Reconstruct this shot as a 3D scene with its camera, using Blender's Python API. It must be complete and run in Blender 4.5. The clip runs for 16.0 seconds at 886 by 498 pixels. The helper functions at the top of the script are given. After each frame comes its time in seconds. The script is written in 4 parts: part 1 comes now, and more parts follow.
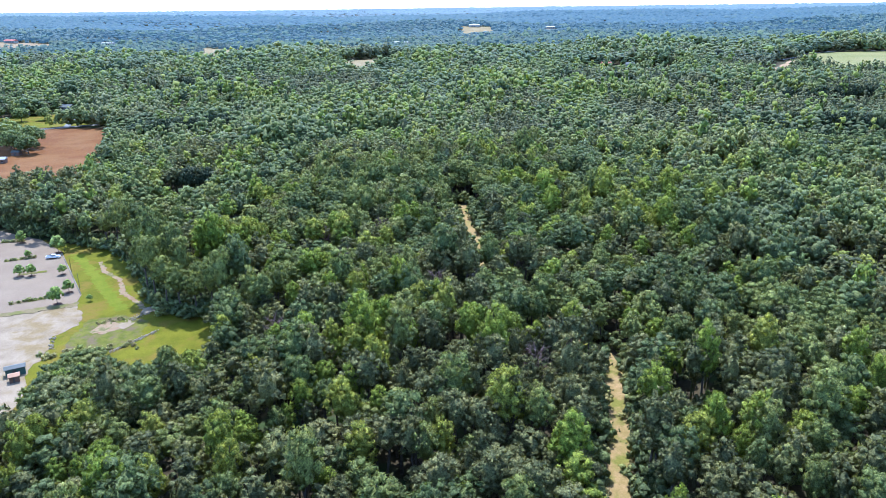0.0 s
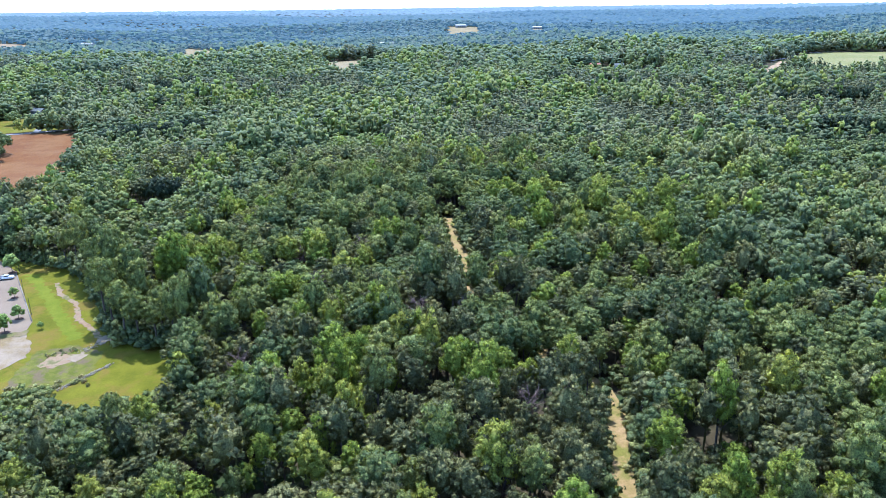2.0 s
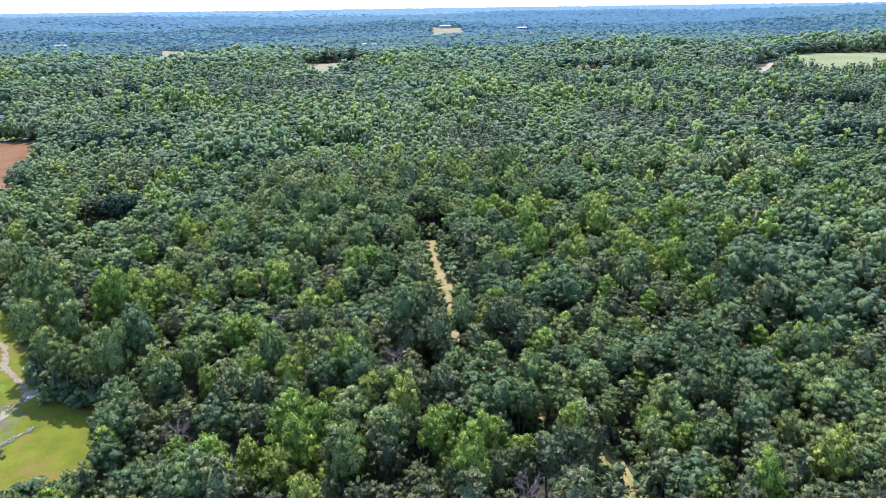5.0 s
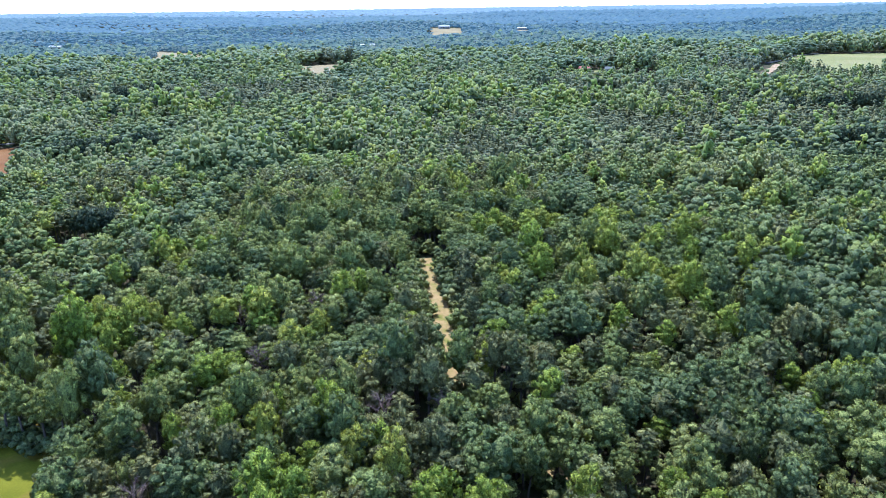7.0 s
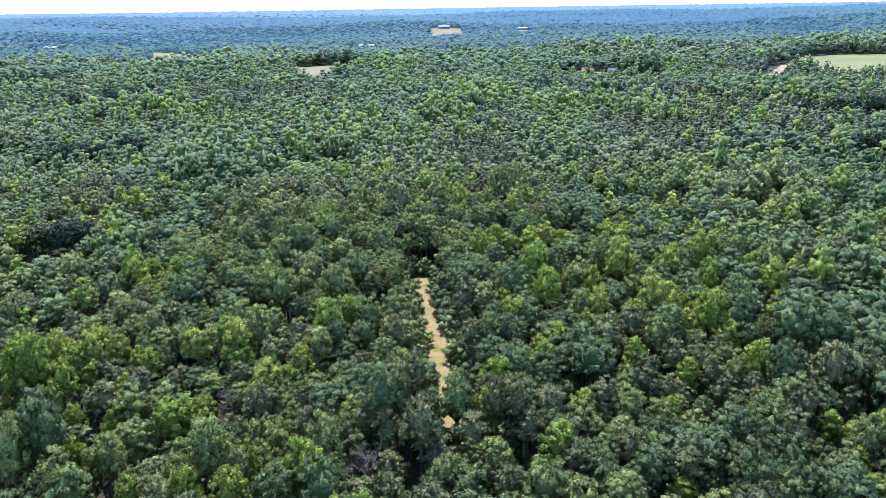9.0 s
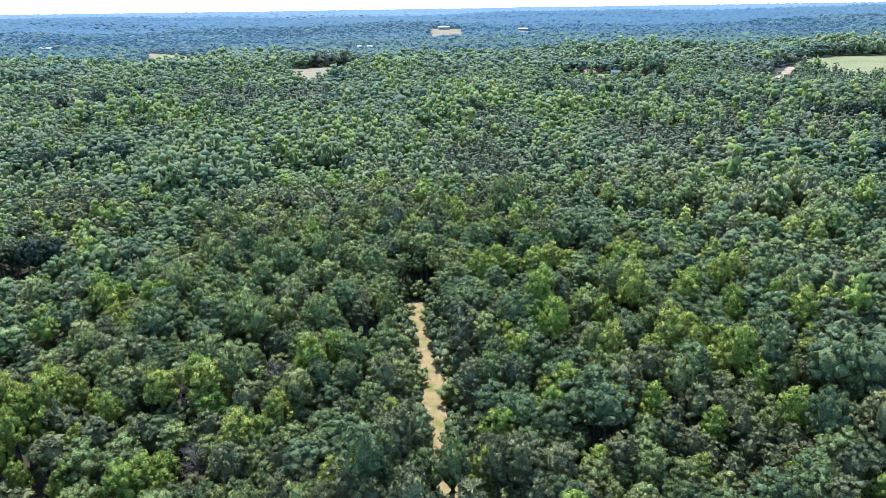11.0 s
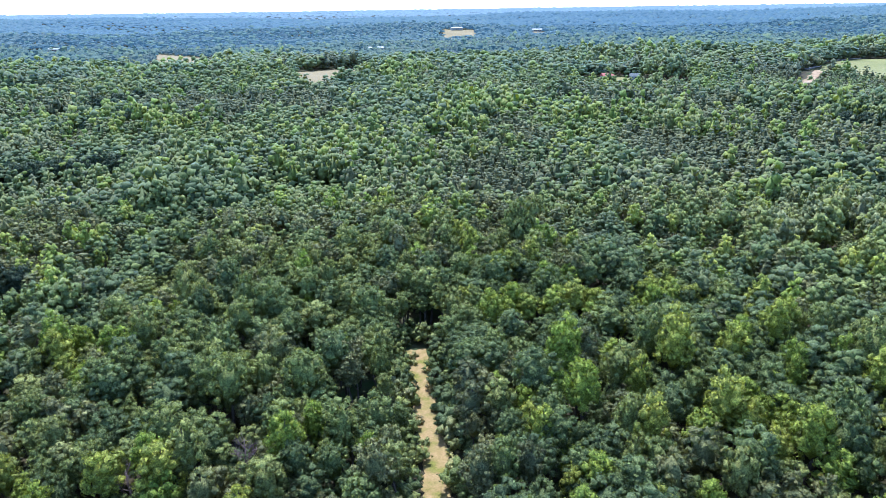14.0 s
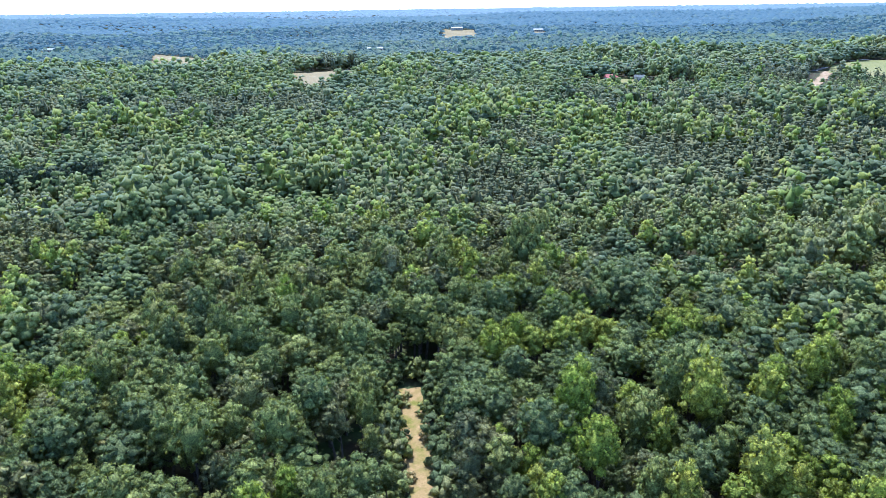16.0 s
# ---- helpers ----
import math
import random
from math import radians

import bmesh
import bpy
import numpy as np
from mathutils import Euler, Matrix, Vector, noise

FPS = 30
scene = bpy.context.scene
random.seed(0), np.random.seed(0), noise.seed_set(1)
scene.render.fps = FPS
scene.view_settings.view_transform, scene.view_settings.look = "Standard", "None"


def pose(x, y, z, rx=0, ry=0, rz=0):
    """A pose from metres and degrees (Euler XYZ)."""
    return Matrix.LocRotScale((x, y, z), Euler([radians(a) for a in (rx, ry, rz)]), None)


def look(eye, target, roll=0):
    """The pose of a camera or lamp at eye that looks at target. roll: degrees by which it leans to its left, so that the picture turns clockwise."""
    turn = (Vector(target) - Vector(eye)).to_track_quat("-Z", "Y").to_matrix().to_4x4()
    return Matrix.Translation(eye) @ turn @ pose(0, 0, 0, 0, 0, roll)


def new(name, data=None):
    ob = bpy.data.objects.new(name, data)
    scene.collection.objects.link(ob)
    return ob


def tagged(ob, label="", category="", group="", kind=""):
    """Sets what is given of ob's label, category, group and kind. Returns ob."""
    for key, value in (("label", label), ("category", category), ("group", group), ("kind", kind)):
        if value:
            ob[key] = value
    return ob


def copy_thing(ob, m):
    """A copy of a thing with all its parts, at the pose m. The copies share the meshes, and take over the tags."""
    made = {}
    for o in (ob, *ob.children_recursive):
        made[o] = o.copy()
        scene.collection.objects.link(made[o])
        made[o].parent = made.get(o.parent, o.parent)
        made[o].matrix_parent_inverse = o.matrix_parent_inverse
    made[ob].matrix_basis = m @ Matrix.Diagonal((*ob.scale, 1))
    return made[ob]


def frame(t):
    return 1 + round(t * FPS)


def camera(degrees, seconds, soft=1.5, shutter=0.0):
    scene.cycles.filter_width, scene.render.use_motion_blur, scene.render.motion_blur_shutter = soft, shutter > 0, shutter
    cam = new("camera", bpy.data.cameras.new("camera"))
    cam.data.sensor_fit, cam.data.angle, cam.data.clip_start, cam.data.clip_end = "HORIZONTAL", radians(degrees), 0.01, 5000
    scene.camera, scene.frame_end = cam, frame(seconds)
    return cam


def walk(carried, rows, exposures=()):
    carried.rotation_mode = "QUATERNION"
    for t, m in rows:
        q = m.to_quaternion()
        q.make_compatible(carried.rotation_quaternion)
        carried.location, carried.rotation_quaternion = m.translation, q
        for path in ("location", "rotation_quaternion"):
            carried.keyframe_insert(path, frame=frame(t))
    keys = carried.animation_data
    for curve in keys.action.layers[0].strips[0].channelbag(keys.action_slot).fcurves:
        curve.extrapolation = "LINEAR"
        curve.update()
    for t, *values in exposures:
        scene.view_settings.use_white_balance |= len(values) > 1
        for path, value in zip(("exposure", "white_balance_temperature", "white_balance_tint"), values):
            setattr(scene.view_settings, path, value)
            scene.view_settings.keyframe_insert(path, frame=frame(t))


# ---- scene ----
cam = camera(63.2, 16.0, soft=0.8)
METRES, EYE, TILT, LEAN, TURN = 175.0, 100.0, 1.45, 0.38, 0.0
ROWS = [
    (0.0, 0.0, 0.0, 0.0, -0.1, -20.46, 0.26),
    (0.5, 0.0023, 0.0311, -0.0007, -0.3, -20.46, 0.25),
    (1.0, 0.0042, 0.0622, -0.0016, -0.55, -20.45, 0.25),
    (1.5, 0.0064, 0.0934, -0.0023, -0.8, -20.46, 0.24),
    (2.0, 0.0085, 0.1249, -0.0032, -1.12, -20.46, 0.22),
    (2.5, 0.0105, 0.1561, -0.0041, -1.45, -20.44, 0.21),
    (3.0, 0.0125, 0.1871, -0.0048, -1.71, -20.44, 0.21),
    (3.5, 0.0144, 0.2179, -0.0054, -1.94, -20.44, 0.21),
    (4.0, 0.0166, 0.2486, -0.0065, -2.17, -20.44, 0.21),
    (6.5, 0.0297, 0.4019, -0.0104, -2.36, -20.44, 0.26),
    (7.0, 0.0327, 0.4324, -0.0112, -2.36, -20.43, 0.28),
    (7.5, 0.0357, 0.4629, -0.012, -2.36, -20.43, 0.29),
    (8.0, 0.0388, 0.4933, -0.0128, -2.35, -20.44, 0.31),
    (8.5, 0.0419, 0.524, -0.0135, -2.34, -20.43, 0.3),
    (9.0, 0.0451, 0.5549, -0.0142, -2.33, -20.44, 0.31),
    (11.5, 0.0596, 0.7116, -0.0173, -2.31, -20.4, 0.31),
    (12.0, 0.0621, 0.7433, -0.0179, -2.12, -20.39, 0.31),
    (12.5, 0.0649, 0.775, -0.0183, -1.83, -20.39, 0.33),
    (13.0, 0.0674, 0.8067, -0.0189, -1.57, -20.39, 0.33),
    (13.5, 0.07, 0.8384, -0.0196, -1.41, -20.39, 0.33),
    (14.0, 0.0725, 0.87, -0.0205, -1.31, -20.38, 0.33),
    (14.5, 0.075, 0.9016, -0.0213, -1.28, -20.39, 0.33),
    (15.0, 0.077, 0.9332, -0.0221, -1.29, -20.39, 0.32),
    (15.5, 0.0795, 0.9646, -0.0229, -1.26, -20.39, 0.33),
    (16.0, 0.0815, 0.9963, -0.0238, -1.27, -20.4, 0.33),
]
walk(cam, [(t, pose(0, 0, EYE, TILT, LEAN, TURN) @ pose(METRES * x, METRES * y, METRES * z, 90 + pitch, roll, yaw)) for t, x, y, z, yaw, pitch, roll in ROWS],
     exposures=[(0.0, 1.44, 5120, 10), (16.0, 1.44, 5120, 10)])

# ---- light ----
SUN_TURN, SUN_UP = -8.0, 61.0      # degrees clockwise from +y, degrees above the horizon
world = bpy.data.worlds.new("world")
scene.world = world
world.use_nodes = True
wn = world.node_tree
sky = wn.nodes.new("ShaderNodeTexSky")
sky.sky_type, sky.sun_disc = "NISHITA", False
sky.sun_elevation, sky.sun_rotation = radians(SUN_UP), radians(SUN_TURN)
sky.air_density, sky.dust_density, sky.ozone_density = 1.0, 0.6, 1.0
wn.links.new(sky.outputs[0], wn.nodes["Background"].inputs[0])
wn.nodes["Background"].inputs[1].default_value = 0.225
sun = new("sun", bpy.data.lights.new("sun", "SUN"))
sun.data.energy, sun.data.angle, sun.data.color = 3.9, radians(0.5), (1.0, 0.95, 0.87)
_a, _e = radians(SUN_TURN), radians(SUN_UP)
sun.matrix_basis = look((500 * math.sin(_a) * math.cos(_e), 500 * math.cos(_a) * math.cos(_e), 500 * math.sin(_e)), (0, 0, 0))


# ---- materials ----
def nodes_of(name):
    m = bpy.data.materials.new(name)
    m.use_nodes = True
    t = m.node_tree
    return m, t, t.nodes["Principled BSDF"]


def ramp(t, fac, stops):
    r = t.nodes.new("ShaderNodeValToRGB")
    while len(r.color_ramp.elements) < len(stops):
        r.color_ramp.elements.new(0.5)
    for e, (p, c) in zip(r.color_ramp.elements, stops):
        e.position, e.color = p, (*c, 1)
    t.links.new(fac, r.inputs[0])
    return r.outputs[0]


def noise_of(t, size, detail=4.0, rough=0.55, coords="Object"):
    """Noise whose features are about size metres."""
    n = t.nodes.new("ShaderNodeTexNoise")
    n.inputs["Scale"].default_value = 1.0 / size
    n.inputs["Detail"].default_value = detail
    n.inputs["Roughness"].default_value = rough
    g = t.nodes.new("ShaderNodeTexCoord")
    t.links.new(g.outputs[coords], n.inputs["Vector"])
    return n.outputs[0]


def mixed(t, fac, a, b, mode="MIX"):
    m = t.nodes.new("ShaderNodeMix")
    m.data_type, m.blend_type = "RGBA", mode
    for sock, v in ((m.inputs[0], fac), (m.inputs[6], a), (m.inputs[7], b)):
        if isinstance(v, (int, float)):
            sock.default_value = v
        elif isinstance(v, tuple):
            sock.default_value = (*v, 1)
        else:
            t.links.new(v, sock)
    return m.outputs[2]


def bump_on(t, bsdf, height, strength, distance):
    b = t.nodes.new("ShaderNodeBump")
    b.inputs["Strength"].default_value, b.inputs["Distance"].default_value = strength, distance
    t.links.new(height, b.inputs["Height"])
    t.links.new(b.outputs[0], bsdf.inputs["Normal"])


def foliage(name, stops, by="object", through_leaf=0.27, gloss=0.08, grain=0.7, haze_sheen=0.0, relief=1.25):
    """Leaves: a colour for each tree, broken up leaf by leaf, with light passing through them."""
    m, t, p = nodes_of(name)
    if by == "object":
        src = t.nodes.new("ShaderNodeObjectInfo").outputs["Random"]
    else:
        a = t.nodes.new("ShaderNodeAttribute")
        a.attribute_name = "kind_of_tree"
        src = a.outputs["Fac"]
    base = ramp(t, src, stops)
    leaf = t.nodes.new("ShaderNodeNewGeometry").outputs["Random Per Island"]
    k = min(relief, 1.0)
    leaf_tone = ramp(t, leaf, [(0.0, (1 - 0.38 * k, 1 - 0.36 * k, 1 - 0.34 * k)), (0.5, (0.98, 0.98, 0.96)), (1.0, (1 + 0.4 * k, 1 + 0.34 * k, 1 + 0.2 * k))])
    c = mixed(t, 1.0, base, leaf_tone, "MULTIPLY")
    speck = ramp(t, noise_of(t, grain * 0.4, 3, 0.75), [(0.36, tuple(1 - k * relief for k in (0.45, 0.42, 0.45))), (0.5, (1.0, 1.0, 1.0)), (0.64, tuple(1 + k * relief for k in (0.5, 0.46, 0.36)))])
    c = mixed(t, 1.0, c, speck, "MULTIPLY")
    patch = ramp(t, noise_of(t, grain * 4, 3), [(0.3, (0.8, 0.84, 0.82)), (0.7, (1.16, 1.12, 1.05))])
    c = mixed(t, 1.0, c, patch, "MULTIPLY")
    t.links.new(c, p.inputs["Base Color"])
    p.inputs["Roughness"].default_value = 0.52
    # far leaves carry a bluish gloss that stands in for haze
    p.inputs["Sheen Weight"].default_value, p.inputs["Sheen Roughness"].default_value = haze_sheen, 0.6
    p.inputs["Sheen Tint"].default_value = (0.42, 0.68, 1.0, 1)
    p.inputs["Specular IOR Level"].default_value = gloss
    bump_on(t, p, noise_of(t, grain * 0.4, 3, 0.75), relief, grain * 0.5)
    tr = t.nodes.new("ShaderNodeBsdfTranslucent")
    t.links.new(mixed(t, 1.0, c, (1.25, 1.25, 0.6), "MULTIPLY"), tr.inputs["Color"])
    mix = t.nodes.new("ShaderNodeMixShader")
    mix.inputs[0].default_value = through_leaf
    t.links.new(p.outputs[0], mix.inputs[1])
    t.links.new(tr.outputs[0], mix.inputs[2])
    t.links.new(mix.outputs[0], t.nodes["Material Output"].inputs["Surface"])
    return m


def surface(name, low, high, size, fine=0.3, rough=0.9, bump=0.4, bump_size=None, third=None, third_size=None):
    """A dull ground or building surface: two tones at one size, broken up by a finer grain, and a third tone in patches."""
    m, t, p = nodes_of(name)
    c = ramp(t, noise_of(t, size, 5), [(0.35, low), (0.65, high)])
    if third:
        f = ramp(t, noise_of(t, third_size, 4, 0.6), [(0.48, (0, 0, 0)), (0.62, (1, 1, 1))])
        c = mixed(t, f, c, third)
    g = ramp(t, noise_of(t, fine, 3, 0.7), [(0.25, (0.75, 0.75, 0.75)), (0.75, (1.25, 1.25, 1.25))])
    c = mixed(t, 1.0, c, g, "MULTIPLY")
    t.links.new(c, p.inputs["Base Color"])
    p.inputs["Roughness"].default_value = rough
    p.inputs["Specular IOR Level"].default_value = 0.06
    bump_on(t, p, noise_of(t, bump_size or fine, 4, 0.7), bump, (bump_size or fine) * 0.5)
    return m


OAK = [(0.0, (0.105, 0.132, 0.061)), (0.3, (0.139, 0.169, 0.064)), (0.6, (0.181, 0.204, 0.068)), (0.85, (0.211, 0.222, 0.078)), (1.0, (0.205, 0.204, 0.108))]
PINE = [(0.0, (0.113, 0.120, 0.059)), (0.5, (0.151, 0.153, 0.068)), (1.0, (0.187, 0.180, 0.081))]
POPLAR = [(0.0, (0.174, 0.227, 0.044)), (0.5, (0.220, 0.263, 0.049)), (1.0, (0.269, 0.277, 0.062))]
# one dark leaf colour for evergreens and for tree walls whose shade is painted
evergreen_shade_leaf = foliage("dark evergreen and shade leaves", [(0.0, (0.046, 0.062, 0.038)), (1.0, (0.062, 0.080, 0.046))], through_leaf=0.12)
red_oak_leaf = foliage("red oak leaves", [(0.0, OAK[0][1]), (1.0, OAK[1][1])])
oak_leaf = foliage("oak leaves", [(0.0, OAK[0][1]), (0.4, OAK[1][1]), (1.0, OAK[2][1])])
hickory_leaf = foliage("hickory leaves", [(0.0, OAK[1][1]), (0.6, OAK[2][1]), (1.0, OAK[3][1])])
maple_leaf = foliage("maple leaves", [(0.0, OAK[2][1]), (0.6, OAK[3][1]), (1.0, OAK[4][1])])
pine_leaf = foliage("pine needles", PINE, through_leaf=0.15)
poplar_leaf = foliage("poplar leaves", POPLAR, through_leaf=0.3)
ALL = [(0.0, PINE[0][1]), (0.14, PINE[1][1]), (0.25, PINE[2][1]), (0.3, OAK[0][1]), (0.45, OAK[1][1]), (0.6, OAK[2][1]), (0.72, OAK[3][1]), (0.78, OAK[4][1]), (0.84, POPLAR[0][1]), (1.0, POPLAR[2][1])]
# whole boughs: leaf colours darkened to hold the shade in the gaps between leaves
SHADED_MASSES = [(k, tuple(0.74 * v for v in c)) for k, c in ALL]
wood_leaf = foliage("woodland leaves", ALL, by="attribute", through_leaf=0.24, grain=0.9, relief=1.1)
mid_leaf = foliage("woodland leaves beyond", SHADED_MASSES, by="attribute", through_leaf=0.2, gloss=0.05, grain=1.2, haze_sheen=0.02, relief=0.45)
hill_leaf = foliage("hillside leaves", SHADED_MASSES, by="attribute", through_leaf=0.17, gloss=0.03, grain=1.5, haze_sheen=0.05, relief=0.4)
far_leaf = foliage("far woodland leaves", SHADED_MASSES, by="attribute", through_leaf=0.14, gloss=0.02, grain=2.0, haze_sheen=0.10, relief=0.35)


def backdrop(name, strong, haze_glow):
    """Far woods with the haze painted in: darkened leaf colours and a bluish emission."""
    m = foliage(name, [(k, tuple(v * strong for v in c)) for k, c in ALL], by="attribute", through_leaf=0.1, gloss=0.01, grain=4.0, haze_sheen=0.1, relief=0.4)
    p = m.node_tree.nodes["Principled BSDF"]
    p.inputs["Emission Color"].default_value, p.inputs["Emission Strength"].default_value = (*haze_glow, 1), 1.0
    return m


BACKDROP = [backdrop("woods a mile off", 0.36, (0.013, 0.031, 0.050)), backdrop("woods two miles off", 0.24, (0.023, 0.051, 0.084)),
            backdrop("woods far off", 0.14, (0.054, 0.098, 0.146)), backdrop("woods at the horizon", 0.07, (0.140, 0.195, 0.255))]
bark = surface("bark", (0.055, 0.047, 0.04), (0.12, 0.10, 0.085), 0.6, 0.1)
dead_bark = surface("dead wood", (0.13, 0.088, 0.078), (0.20, 0.145, 0.13), 0.8, 0.1)
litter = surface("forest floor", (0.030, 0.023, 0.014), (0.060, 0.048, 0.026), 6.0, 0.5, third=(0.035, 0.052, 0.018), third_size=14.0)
grass_mat = surface("mown grass", (0.075, 0.076, 0.005), (0.112, 0.105, 0.008), 7.0, 0.35, third=(0.122, 0.088, 0.015), third_size=9.0)
rough_grass = surface("rough grass", (0.070, 0.076, 0.010), (0.109, 0.104, 0.020), 3.0, 0.3, third=(0.103, 0.075, 0.043), third_size=5.0)
asphalt = surface("old asphalt", (0.152, 0.112, 0.078), (0.179, 0.134, 0.094), 14.0, 0.2, bump=0.1, third=(0.164, 0.124, 0.086), third_size=5.0)
gravel = surface("pale gravel", (0.169, 0.128, 0.085), (0.221, 0.171, 0.118), 6.0, 0.3, third=(0.158, 0.113, 0.056), third_size=8.0)
clay = surface("bare clay", (0.17, 0.11, 0.065), (0.25, 0.18, 0.12), 3.0, 0.4, third=(0.11, 0.1, 0.04), third_size=3.0)
track_mat = surface("orange sandy earth", (0.22, 0.145, 0.085), (0.29, 0.20, 0.125), 4.0, 0.5, third=(0.17, 0.12, 0.06), third_size=7.0)
trail_mat = surface("trail of dry grass and sand", (0.185, 0.132, 0.048), (0.255, 0.168, 0.079), 2.4, 0.4, third=(0.132, 0.120, 0.026), third_size=5.0)
field_brown = surface("ploughed field", (0.105, 0.042, 0.014), (0.128, 0.056, 0.018), 16.0, 1.0, third=(0.139, 0.067, 0.025), third_size=30.0)
field_green = surface("pale hay field", (0.132, 0.127, 0.045), (0.162, 0.150, 0.056), 40.0, 3.0, third=(0.176, 0.150, 0.064), third_size=50.0)
field_straw = surface("stubble field", (0.158, 0.120, 0.062), (0.195, 0.150, 0.080), 30.0, 3.0)
stone_mat = surface("riprap stone", (0.178, 0.148, 0.107), (0.264, 0.221, 0.163), 0.8, 0.2)


# ---- the land ----
LAND = np.array([(-130, 240, -6), (-170, 300, -6), (-95, 215, -6), (-100, 373, -1), (-55, 300, 3), (45, 180, 1), (12, 265, 6), (10, 335, 6), (95, 210, 1),
                 (100, 304, 5), (200, 400, 3), (-10, 430, 8), (-14, 500, 6), (60, 550, 4), (-55, 510, 0), (270, 690, 6), (500, 1080, 11), (620, 1180, 15),
                 (-135, 1020, 15), (-450, 1600, -3), (-300, 560, -9), (-370, 670, -8), (226, 1024, 10), (-170, 760, 8), (350, 800, 10)], float)
RIM = 4880.0


def smooth(a, b, v):
    s = np.clip((v - a) / (b - a), 0, 1)
    return s * s * (3 - 2 * s)


def land(x, y):
    """The height of the ground."""
    x, y = np.asarray(x, float), np.asarray(y, float)
    num, den = 4.0 * 2e-9, 2e-9
    for px, py, pz in LAND:
        w = 1.0 / ((x - px) ** 2 + (y - py) ** 2 + 45.0 ** 2) ** 1.6
        num, den = num + w * pz, den + w
    r = np.hypot(x, y)
    hills = np.sin(x / 310 + 1.3 * np.sin(y / 570)) * np.sin(y / 260 + 0.8 * np.sin(x / 430) + 1.0) + 0.5 * np.sin(x / 150 + y / 120) * np.sin(y / 170 - x / 260)
    return num / den + hills * 13.0 * smooth(1700, 2600, r) * (1 - 0.95 * smooth(2800, 4500, r)) + 48.0 * smooth(1900, 4850, r) ** 0.9


def mesh_of(name, verts, tris, material, tint=None, smooth_shade=False, normals=None):
    """A mesh from arrays of places and triangles."""
    verts, tris = np.ascontiguousarray(verts, np.float32), np.ascontiguousarray(tris, np.int32)
    me = bpy.data.meshes.new(name)
    me.vertices.add(len(verts))
    me.vertices.foreach_set("co", verts.ravel())
    me.loops.add(tris.size)
    me.loops.foreach_set("vertex_index", tris.ravel())
    me.polygons.add(len(tris))
    me.polygons.foreach_set("loop_start", np.arange(0, tris.size, 3, dtype=np.int32))
    me.polygons.foreach_set("loop_total", np.full(len(tris), 3, dtype=np.int32))
    if smooth_shade:
        me.polygons.foreach_set("use_smooth", np.ones(len(tris), dtype=bool))
    if tint is not None:
        me.attributes.new("kind_of_tree", "FLOAT", "POINT").data.foreach_set("value", np.ascontiguousarray(tint, np.float32))
    me.materials.append(material)
    me.update(calc_edges=True)
    if normals is not None:
        me.polygons.foreach_set("use_smooth", np.ones(len(tris), dtype=bool))
        me.normals_split_custom_set_from_vertices(np.ascontiguousarray(normals, np.float32))
    return me


def grid_tris(nu, nv, wrap):
    i, j = np.meshgrid(np.arange(nu if wrap else nu - 1), np.arange(nv - 1), indexing="ij")
    a, b = i * nv + j, ((i + 1) % nu) * nv + j
    return np.concatenate([np.stack([a, b, b + 1], -1).reshape(-1, 3), np.stack([a, b + 1, a + 1], -1).reshape(-1, 3)])


def build_ground():
    ahead = np.arange(-50, 50, 0.8)
    rest = np.arange(50, 310, 4.0)
    ang = np.radians(np.concatenate([ahead, rest]))
    rad = np.concatenate([[0.01], np.arange(20, 100, 20), np.arange(100, 520, 6), np.geomspace(520, RIM, 95)])
    A, R = np.meshgrid(ang, rad, indexing="ij")
    X, Y = R * np.sin(A), R * np.cos(A)
    v = np.stack([X, Y, land(X, Y)], -1).reshape(-1, 3)
    tris = grid_tris(len(ang), len(rad), True)[:, ::-1]
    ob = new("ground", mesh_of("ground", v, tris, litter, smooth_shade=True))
    return tagged(ob, "dark brown leaf litter under the trees", "ground", kind="structure")


build_ground()


def inside(poly, x, y):
    """Which of the places lie in the polygon."""
    p = np.asarray(poly, float)
    hit = np.zeros(np.shape(x), bool)
    for (x0, y0), (x1, y1) in zip(p, np.roll(p, -1, 0)):
        if y0 != y1:
            hit ^= ((y0 > y) != (y1 > y)) & (x < (x1 - x0) * (y - y0) / (y1 - y0) + x0)
    return hit


def ragged(poly, step, amount, seed):
    """The outline with a point every step metres, each pushed about by chance."""
    rng, out = np.random.default_rng(seed), []
    p = [Vector(q) for q in poly]
    for a, b in zip(p, p[1:] + p[:1]):
        n = max(1, int((b - a).length / step))
        side = Vector((-(b - a).y, (b - a).x)).normalized()
        for k in range(n):
            out.append(tuple(a.lerp(b, k / n) + side * float(rng.normal(0, amount) if k else 0)))
    return out


